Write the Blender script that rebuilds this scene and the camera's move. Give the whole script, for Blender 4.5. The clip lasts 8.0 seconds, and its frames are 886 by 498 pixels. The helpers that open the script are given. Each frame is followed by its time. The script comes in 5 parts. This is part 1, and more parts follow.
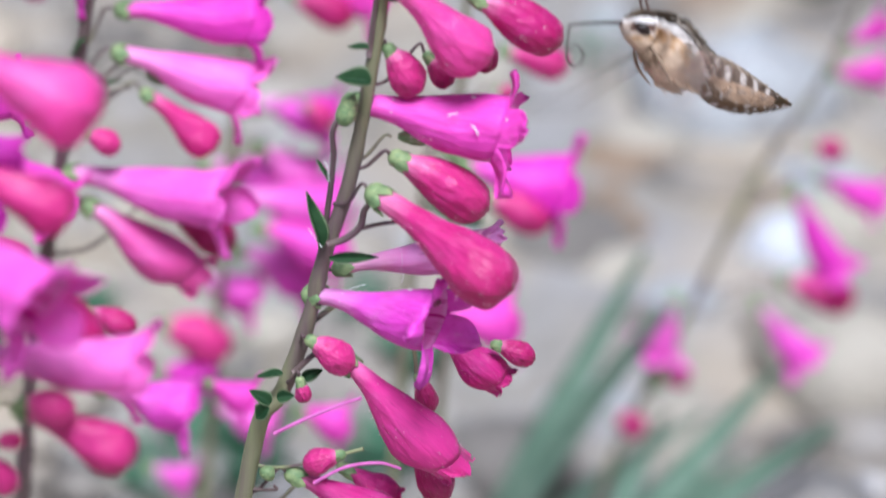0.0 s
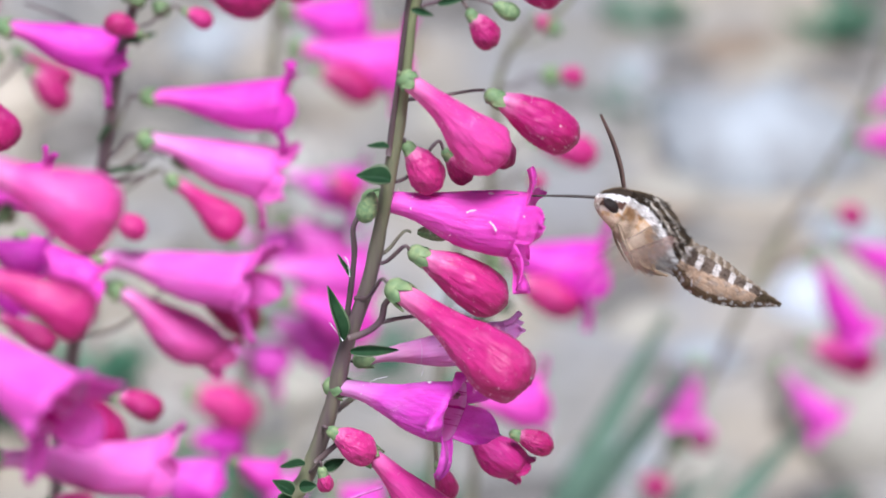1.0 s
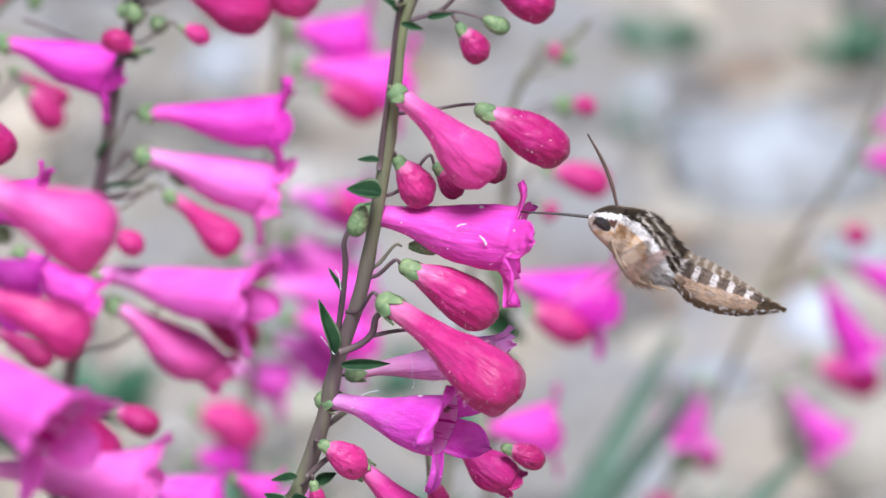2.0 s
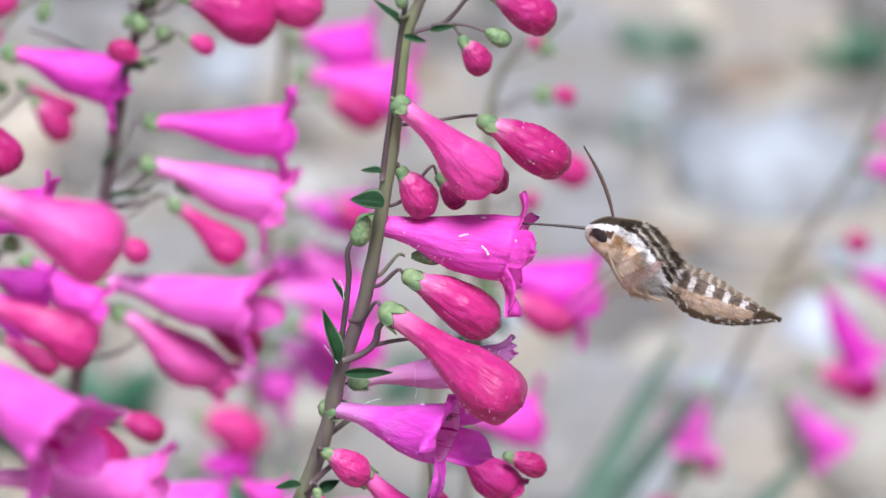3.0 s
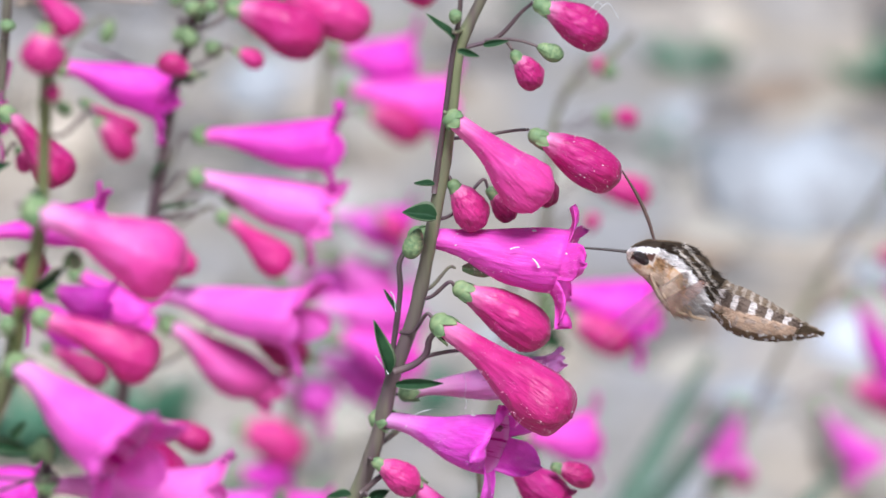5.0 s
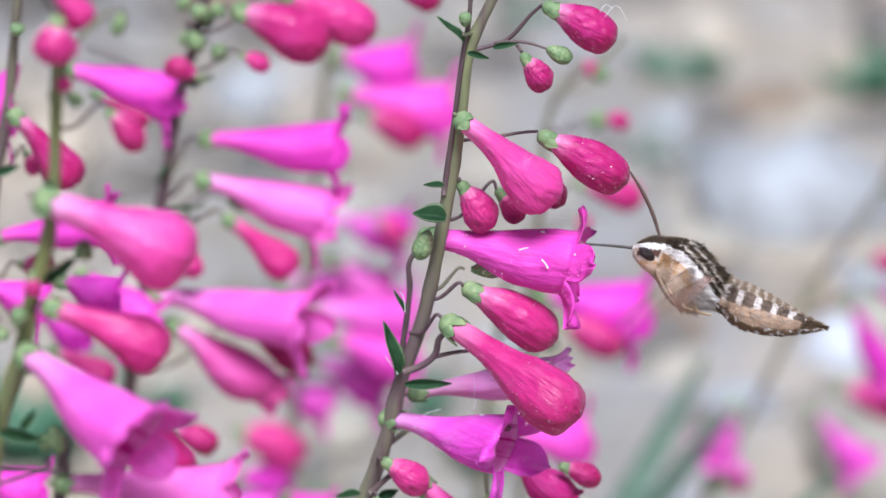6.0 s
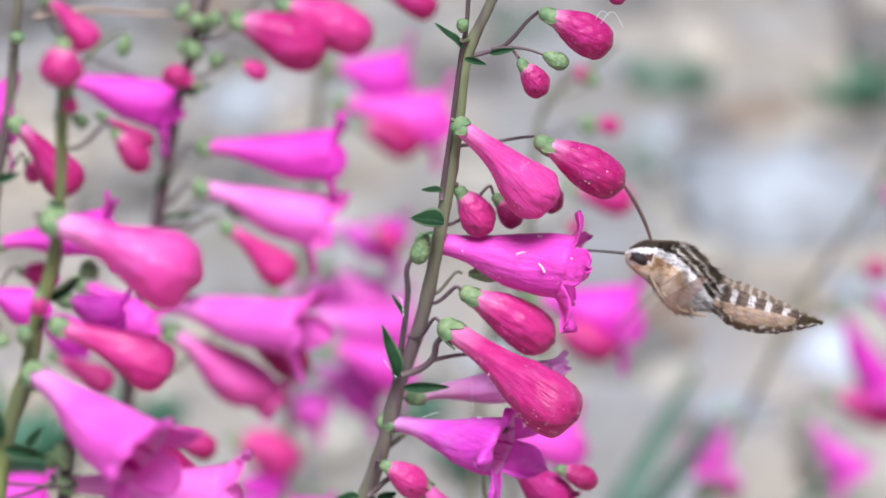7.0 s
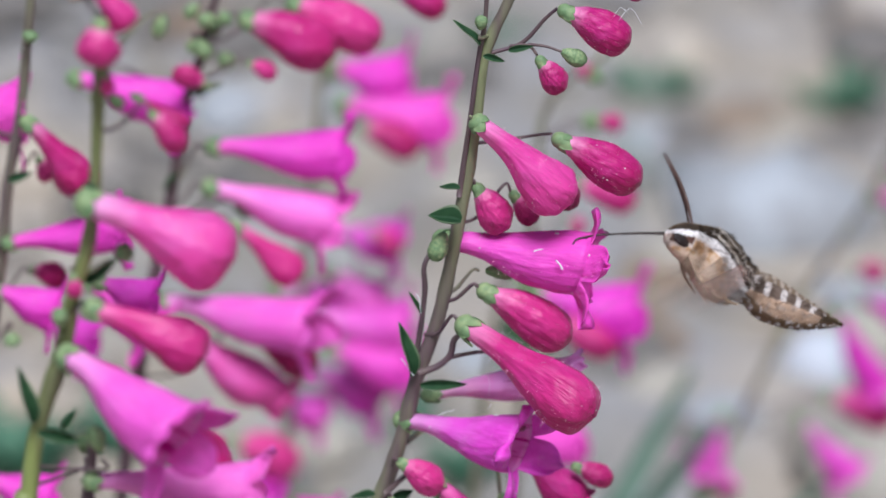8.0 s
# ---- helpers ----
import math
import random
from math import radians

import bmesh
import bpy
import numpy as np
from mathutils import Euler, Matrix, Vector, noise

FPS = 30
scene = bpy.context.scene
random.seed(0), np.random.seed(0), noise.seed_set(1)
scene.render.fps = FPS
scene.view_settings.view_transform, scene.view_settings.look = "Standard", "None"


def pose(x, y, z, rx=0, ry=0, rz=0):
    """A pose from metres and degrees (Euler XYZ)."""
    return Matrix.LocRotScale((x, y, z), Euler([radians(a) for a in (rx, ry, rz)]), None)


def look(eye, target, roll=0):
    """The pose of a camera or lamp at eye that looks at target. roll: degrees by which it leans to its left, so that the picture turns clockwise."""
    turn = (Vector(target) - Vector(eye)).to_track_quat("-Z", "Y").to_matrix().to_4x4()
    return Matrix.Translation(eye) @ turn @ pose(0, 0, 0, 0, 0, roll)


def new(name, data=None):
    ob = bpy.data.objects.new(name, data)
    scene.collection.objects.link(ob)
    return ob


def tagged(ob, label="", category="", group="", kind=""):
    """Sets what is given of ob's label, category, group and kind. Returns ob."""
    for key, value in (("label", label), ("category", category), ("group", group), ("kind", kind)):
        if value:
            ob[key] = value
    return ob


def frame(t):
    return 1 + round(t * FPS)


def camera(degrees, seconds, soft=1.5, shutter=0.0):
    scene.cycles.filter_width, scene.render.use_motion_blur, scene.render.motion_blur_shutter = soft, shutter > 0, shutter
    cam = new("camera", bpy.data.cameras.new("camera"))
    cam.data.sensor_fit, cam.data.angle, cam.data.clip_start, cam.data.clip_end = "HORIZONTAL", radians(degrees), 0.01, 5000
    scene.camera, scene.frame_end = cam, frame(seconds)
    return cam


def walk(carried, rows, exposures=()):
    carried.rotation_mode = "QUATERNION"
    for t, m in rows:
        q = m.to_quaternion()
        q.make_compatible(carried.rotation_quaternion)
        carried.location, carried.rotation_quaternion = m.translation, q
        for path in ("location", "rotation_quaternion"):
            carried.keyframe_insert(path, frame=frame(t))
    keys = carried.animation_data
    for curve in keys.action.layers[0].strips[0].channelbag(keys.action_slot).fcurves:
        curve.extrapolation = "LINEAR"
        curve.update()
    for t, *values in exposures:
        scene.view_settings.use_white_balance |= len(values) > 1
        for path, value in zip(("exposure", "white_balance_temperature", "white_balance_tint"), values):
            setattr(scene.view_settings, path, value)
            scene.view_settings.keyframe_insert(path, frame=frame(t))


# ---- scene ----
# One clump of penstemon in a gravel bed, a hawk moth drinking from it; a hand-held long lens.
PATH = [
    (0.0, look((-0.0100, -0.6554, 0.5729), (0.00859, 0.01863, 0.24439), 0.55)),
    (0.5, look((-0.0074, -0.6566, 0.5887), (0.00637, 0.01626, 0.25766), 0.28)),
    (1.0, look((-0.0072, -0.6605, 0.5919), (0.00489, 0.01427, 0.26469), 0.17)),
    (1.5, look((-0.0010, -0.6615, 0.5894), (0.00653, 0.01553, 0.26693), 0.01)),
    (3.0, look((0.0011, -0.6689, 0.5946), (0.00586, 0.00833, 0.27225), 0.04)),
    (3.5, look((-0.0010, -0.6702, 0.5968), (0.00381, 0.00687, 0.27422), 0.18)),
    (4.0, look((-0.0012, -0.6740, 0.5973), (0.00173, 0.00442, 0.27753), -0.11)),
    (4.5, look((0.0002, -0.6764, 0.5953), (0.00006, 0.00324, 0.27813), 0.08)),
    (5.0, look((-0.0066, -0.6766, 0.5976), (-0.00321, 0.00178, 0.27782), 0.23)),
    (6.5, look((-0.0137, -0.6868, 0.5984), (-0.00448, -0.00672, 0.28232), 0.29)),
    (7.0, look((-0.0158, -0.6903, 0.5989), (-0.00463, -0.00959, 0.28419), 0.32)),
    (7.5, look((-0.0219, -0.6923, 0.5991), (-0.00648, -0.01143, 0.28493), 0.68)),
    (8.0, look((-0.0271, -0.6915, 0.5963), (-0.00786, -0.00996, 0.28380), 0.50)),
]
cam = camera(12.0, 8.0, soft=1.5, shutter=0.5)
cam.data.dof.use_dof = True
cam.data.dof.focus_distance = 0.742
cam.data.dof.aperture_fstop = 13.0
walk(cam, PATH, [(0.0, 0.19, 5480, 12), (6.5, 0.20, 5480, 12), (7.0, 0.18, 5480, 12), (7.5, 0.04, 5480, 12), (8.0, -0.15, 5480, 12)])

# ---- light: bright hazy day ----
world = bpy.data.worlds.new("sky")
scene.world = world
world.use_nodes = True
sky = world.node_tree.nodes.new("ShaderNodeTexSky")
sky.sky_type = 'NISHITA'
sky.sun_disc = False
sky.sun_elevation = radians(63)
sky.sun_rotation = radians(176)
sky.air_density = 1.0
sky.dust_density = 7.0
sky.ozone_density = 0.4
background = world.node_tree.nodes["Background"]
background.inputs["Strength"].default_value = 0.058
world.node_tree.links.new(sky.outputs["Color"], background.inputs["Color"])
sun_data = bpy.data.lights.new("sun", 'SUN')
sun_data.energy = 4.3
sun_data.angle = radians(22)
sun_data.color = (1.0, 0.96, 0.9)
sun = new("sun", sun_data)
sun.matrix_world = look((0.05, -0.75, 1.5), (0, 0, 0))
MM = 0.001


# ---- materials ----
def material(name):
    m = bpy.data.materials.new(name)
    m.use_nodes = True
    m.node_tree.nodes.clear()
    return m, m.node_tree.nodes, m.node_tree.links


def node(nodes, kind, **values):
    n = nodes.new(kind)
    for key, value in values.items():
        n.inputs[key].default_value = value
    return n


def mixed(nodes, links, factor, a, b, blend='MIX'):
    n = nodes.new("ShaderNodeMix")
    n.data_type, n.blend_type = 'RGBA', blend
    for slot, value in ((0, factor), (6, a), (7, b)):
        if hasattr(value, "links"):
            links.new(value, n.inputs[slot])
        else:
            n.inputs[slot].default_value = value if slot == 0 else (*value, 1)
    return n.outputs[2]


def ramp(nodes, links, value, low, high, to_low=0.0, to_high=1.0):
    n = node(nodes, "ShaderNodeMapRange", **{"From Min": low, "From Max": high, "To Min": to_low, "To Max": to_high})
    links.new(value, n.inputs["Value"])
    return n.outputs["Result"]


def noisy(nodes, links, vector, scale, detail=3.0, stretch=None):
    if stretch:
        mapping = node(nodes, "ShaderNodeMapping", Scale=stretch)
        links.new(vector, mapping.inputs["Vector"])
        vector = mapping.outputs["Vector"]
    n = node(nodes, "ShaderNodeTexNoise", Scale=scale, Detail=detail)
    links.new(vector, n.inputs["Vector"])
    return n.outputs["Fac"]


def finish(m, nodes, links, colour, roughness=0.5, bump=None, bump_depth=0.0002, through_light=0.0, through_colour=None, sheen=0.0, specular=0.4):
    p = nodes.new("ShaderNodeBsdfPrincipled")
    if hasattr(roughness, "links"):
        links.new(roughness, p.inputs["Roughness"])
    else:
        p.inputs["Roughness"].default_value = roughness
    p.inputs["Specular IOR Level"].default_value = specular
    p.inputs["Sheen Weight"].default_value = sheen
    p.inputs["Sheen Roughness"].default_value = 0.35
    p.inputs["Sheen Tint"].default_value = (1.0, 0.62, 0.88, 1)
    out = nodes.new("ShaderNodeOutputMaterial")
    if hasattr(colour, "links"):
        links.new(colour, p.inputs["Base Color"])
    else:
        p.inputs["Base Color"].default_value = (*colour, 1)
    if bump is not None:
        b = node(nodes, "ShaderNodeBump", Strength=0.8, Distance=bump_depth)
        links.new(bump, b.inputs["Height"])
        links.new(b.outputs["Normal"], p.inputs["Normal"])
    if through_light:
        t = nodes.new("ShaderNodeBsdfTranslucent")
        links.new(through_colour if through_colour is not None else colour, t.inputs["Color"])
        mix = node(nodes, "ShaderNodeMixShader", Fac=through_light)
        links.new(p.outputs[0], mix.inputs[1])
        links.new(t.outputs[0], mix.inputs[2])
        links.new(mix.outputs[0], out.inputs["Surface"])
    else:
        links.new(p.outputs[0], out.inputs["Surface"])
    return m


def petal(name, body, tip, throat, pale_to, vein, glow=0.42, blush=None, relief=0.0007, streaks=0.0, sway=1.0):
    """Petal skin: pale at the foot of the tube, veined along it, mottled."""
    m, nodes, links = material(name)
    co = nodes.new("ShaderNodeTexCoord").outputs["Object"]
    xyz = nodes.new("ShaderNodeSeparateXYZ")
    links.new(co, xyz.inputs[0])
    along = xyz.outputs["X"]
    veins = noisy(nodes, links, co, 900, 3, (0.1, 1, 1))
    spots = noisy(nodes, links, co, 260, 3)
    crumple = noisy(nodes, links, co, 420, 4, (0.5, 1, 1))
    both = nodes.new("ShaderNodeMath")
    both.operation = 'ADD'
    links.new(veins, both.inputs[0])
    links.new(crumple, both.inputs[1])
    rough_up = both.outputs[0]
    colour = mixed(nodes, links, ramp(nodes, links, along, 0.006, 0.022), body, tip)
    colour = mixed(nodes, links, ramp(nodes, links, veins, 0.48, 0.68, 0, 0.55), colour, vein)
    fine = noisy(nodes, links, co, 2600, 2, (0.07, 1, 1))
    colour = mixed(nodes, links, ramp(nodes, links, fine, 0.5, 0.7, 0, 0.5), colour, vein)
    colour = mixed(nodes, links, ramp(nodes, links, spots, 0.42, 0.7, 0, 0.5), colour, tip)
    colour = mixed(nodes, links, ramp(nodes, links, crumple, 0.58, 0.8, 0, 0.28), colour, throat)
    if streaks:
        broad = noisy(nodes, links, co, 620, 2, (0.1, 1, 1))
        colour = mixed(nodes, links, ramp(nodes, links, broad, 0.5, 0.7, 0, streaks * 0.8), colour, vein)
    bloom_of = noisy(nodes, links, co, 150, 3, (0.7, 1, 1))
    colour = mixed(nodes, links, ramp(nodes, links, bloom_of, 0.5, 0.75, 0, 0.3), colour, blush or tip)
    wob = nodes.new("ShaderNodeMath")
    wob.operation = 'MULTIPLY_ADD'
    links.new(veins, wob.inputs[0])
    wob.inputs[1].default_value = 0.004
    links.new(along, wob.inputs[2])
    colour = mixed(nodes, links, ramp(nodes, links, wob.outputs[0], 0.0015, pale_to, 0.95, 0), colour, throat)
    rnd = nodes.new("ShaderNodeObjectInfo").outputs["Random"]
    if blush:
        colour = mixed(nodes, links, ramp(nodes, links, rnd, 0.2, 1, 0, 0.55), colour, blush)
    hsv = node(nodes, "ShaderNodeHueSaturation")
    links.new(colour, hsv.inputs["Color"])
    links.new(ramp(nodes, links, rnd, 0, 1, 0.5 - 0.015 * sway, 0.5 + 0.01 * sway), hsv.inputs["Hue"])
    links.new(ramp(nodes, links, rnd, 0, 1, 0.95, 1.05), hsv.inputs["Value"])
    gloss = ramp(nodes, links, crumple, 0.35, 0.65, 0.34, 0.55)
    return finish(m, nodes, links, hsv.outputs[0], gloss, rough_up, relief, glow, sheen=0.13, specular=0.42)


def throat_skin(name):
    """Inner skin of the tube: lilac pink with dark nectar lines."""
    m, nodes, links = material(name)
    co = nodes.new("ShaderNodeTexCoord").outputs["Object"]
    lines = noisy(nodes, links, co, 1300, 1, (0.02, 1, 1))
    colour = mixed(nodes, links, ramp(nodes, links, lines, 0.56, 0.66), (0.93, 0.46, 0.82), (0.58, 0.03, 0.36))
    return finish(m, nodes, links, colour, 0.5, None, 0, 0.5)


def plant_skin(name, a, b, scale=300, stretch=(1, 1, 0.15), rough=0.5, light=0.0, specular=0.4):
    m, nodes, links = material(name)
    co = nodes.new("ShaderNodeTexCoord").outputs["Object"]
    n = noisy(nodes, links, co, scale, 4, stretch)
    big = noisy(nodes, links, co, scale / 6, 2)
    colour = mixed(nodes, links, ramp(nodes, links, n, 0.35, 0.65), a, b)
    colour = mixed(nodes, links, ramp(nodes, links, big, 0.45, 0.7, 0, 0.6), colour, b)
    return finish(m, nodes, links, colour, rough, n, 0.0002, light, specular=specular)


petal_open = petal("petal_open", (0.93, 0.075, 0.67), (0.89, 0.04, 0.61), (0.90, 0.20, 0.60), 0.0095, (0.62, 0.010, 0.36), 0.36, blush=(0.96, 0.15, 0.76))
petal_pale = petal("petal_pale", (0.95, 0.155, 0.73), (0.93, 0.085, 0.68), (0.97, 0.57, 0.85), 0.0125, (0.76, 0.035, 0.48), 0.34, blush=(0.97, 0.28, 0.80))
petal_bud = petal("petal_bud", (0.69, 0.027, 0.26), (0.49, 0.010, 0.125), (0.93, 0.42, 0.66), 0.0085, (0.31, 0.003, 0.065), 0.24, blush=(0.81, 0.065, 0.39), relief=0.0005, streaks=0.4, sway=0.4)
petal_rosy = petal("petal_rosy", (0.87, 0.08, 0.44), (0.71, 0.025, 0.25), (0.95, 0.48, 0.72), 0.0085, (0.50, 0.008, 0.15), 0.3, blush=(0.90, 0.125, 0.55), relief=0.0006, streaks=0.26, sway=0.4)
petal_half = petal("petal_half", (0.84, 0.05, 0.39), (0.71, 0.024, 0.25), (0.93, 0.40, 0.66), 0.0075, (0.46, 0.007, 0.13), 0.3, blush=(0.88, 0.09, 0.50), streaks=0.36, sway=0.5)
petal_deep = petal("petal_deep", (0.59, 0.021, 0.20), (0.41, 0.008, 0.10), (0.86, 0.34, 0.54), 0.007, (0.24, 0.003, 0.045), 0.13, blush=(0.73, 0.052, 0.33), relief=0.0005, streaks=0.35, sway=0.4)
petal_blush = petal("petal_blush", (0.93, 0.13, 0.58), (0.83, 0.045, 0.34), (0.96, 0.53, 0.82), 0.0105, (0.70, 0.025, 0.26), 0.3, blush=(0.95, 0.24, 0.70), streaks=0.24, sway=0.4)
petal_old = petal("petal_old", (0.92, 0.31, 0.70), (0.84, 0.38, 0.80), (0.93, 0.66, 0.80), 0.012, (0.72, 0.12, 0.48))
throat_mat = throat_skin("petal_throat")
stem_green = plant_skin("stem_green", (0.26, 0.285, 0.14), (0.14, 0.10, 0.10), 260, (1, 1, 0.08))
stem_fresh = plant_skin("stem_fresh", (0.26, 0.31, 0.09), (0.16, 0.17, 0.08), 260, (1, 1, 0.08))
stem_purple = plant_skin("stem_purple", (0.09, 0.05, 0.07), (0.14, 0.10, 0.09))
calyx_green = plant_skin("calyx_green", (0.35, 0.44, 0.21), (0.16, 0.26, 0.12), 420, None, 0.5, 0.15, 0.25)
leaf_green = plant_skin("leaf_green", (0.014, 0.042, 0.018), (0.03, 0.075, 0.03), 250, None, 0.6, 0.1, 0.12)
leaf_rim = plant_skin("leaf_rim", (0.13, 0.21, 0.10), (0.10, 0.13, 0.07), 400, None)
dry_tan = plant_skin("dry_tan", (0.42, 0.30, 0.22), (0.30, 0.22, 0.16), 300, None)
style_pink = plant_skin("style_pink", (0.62, 0.16, 0.50), (0.50, 0.10, 0.36), 400, None)
anther_mat = plant_skin("anther", (0.10, 0.02, 0.05), (0.30, 0.14, 0.18), 900, None)
blade_green = plant_skin("blade_green", (0.125, 0.215, 0.155), (0.20, 0.29, 0.22), 60, (1, 1, 0.1), 0.5, 0.1)
weed_green = plant_skin("weed_green", (0.045, 0.13, 0.075), (0.09, 0.20, 0.12), 80, None, 0.6, 0.1)
dew_mat = plant_skin("droplet", (0.85, 0.82, 0.82), (0.9, 0.88, 0.86), 900, None, 0.15)


# ---- mesh helpers ----
def mesh_from(name, verts, faces, mats, face_mats=None, smooth=True):
    me = bpy.data.meshes.new(name)
    me.from_pydata([tuple(v) for v in verts], [], faces)
    for m in mats:
        me.materials.append(m)
    if face_mats:
        me.polygons.foreach_set("material_index", face_mats)
    if smooth:
        me.polygons.foreach_set("use_smooth", [True] * len(me.polygons))
    me.update()
    return me


def part(name, me, parent, m=None, label=""):
    ob = new(name, me)
    ob.parent = parent
    if m is not None:
        ob.matrix_basis = m
    return tagged(ob, label)


def smooth_path(points, steps):
    pts = [Vector(p) for p in points]
    ext = [2 * pts[0] - pts[1], *pts, 2 * pts[-1] - pts[-2]]
    out = []
    for i in range(1, len(ext) - 2):
        p0, p1, p2, p3 = ext[i - 1:i + 3]
        for k in range(steps):
            u = k / steps
            out.append(0.5 * (2 * p1 + (p2 - p0) * u + (2 * p0 - 5 * p1 + 4 * p2 - p3) * u * u + (3 * p1 - p0 - 3 * p2 + p3) * u ** 3))
    return out + [pts[-1]]


def tube_mesh(name, points, radii, mat, sides=10, steps=5, wobble=0.0):
    path = smooth_path(points, steps)
    n = len(path)
    verts, faces = [], []
    side = None
    for i, p in enumerate(path):
        d = (path[min(i + 1, n - 1)] - path[max(i - 1, 0)]).normalized()
        ref = Vector((0, 1, 0)) if abs(d.y) < 0.9 else Vector((1, 0, 0))
        side = (ref - d * ref.dot(d)).normalized() if side is None else (side - d * side.dot(d)).normalized()
        up = d.cross(side)
        u = i / (n - 1) * (len(radii) - 1)
        k = min(int(u), len(radii) - 2)
        r = radii[k] + (radii[k + 1] - radii[k]) * (u - k)
        r *= 1 + wobble * noise.noise(p * 180) + 1.2 * wobble * max(0.0, math.sin(p.z * 260)) ** 12
        for j in range(sides):
            a = 2 * math.pi * j / sides
            verts.append(p + side * (r * math.cos(a)) + up * (r * math.sin(a)))
    for i in range(n - 1):
        for j in range(sides):
            k = (j + 1) % sides
            faces.append((i * sides + j, i * sides + k, (i + 1) * sides + k, (i + 1) * sides + j))
    faces.append(tuple(range(sides)))
    faces.append(tuple(range((n - 1) * sides, n * sides))[::-1])
    return mesh_from(name, verts, faces, [mat])


def bent(x, profile):
    """Value at x of a smooth curve through the knots."""
    k = 0
    while k < len(profile) - 2 and profile[k + 1][0] < x:
        k += 1
    (x0, y0), (x1, y1) = profile[k], profile[k + 1]
    xa, ya = profile[max(0, k - 1)]
    xb, yb = profile[min(len(profile) - 1, k + 2)]
    h = x1 - x0
    u = min(1.0, max(0.0, (x - x0) / h))
    m0 = (y1 - ya) / (x1 - xa) * h
    m1 = (yb - y0) / (xb - x0) * h
    return (2 * u ** 3 - 3 * u * u + 1) * y0 + (u ** 3 - 2 * u * u + u) * m0 + (3 * u * u - 2 * u ** 3) * y1 + (u ** 3 - u * u) * m1


# ---- flowers: axis +x, foot at the origin, 24 mm nominal ----
LONG = 0.024


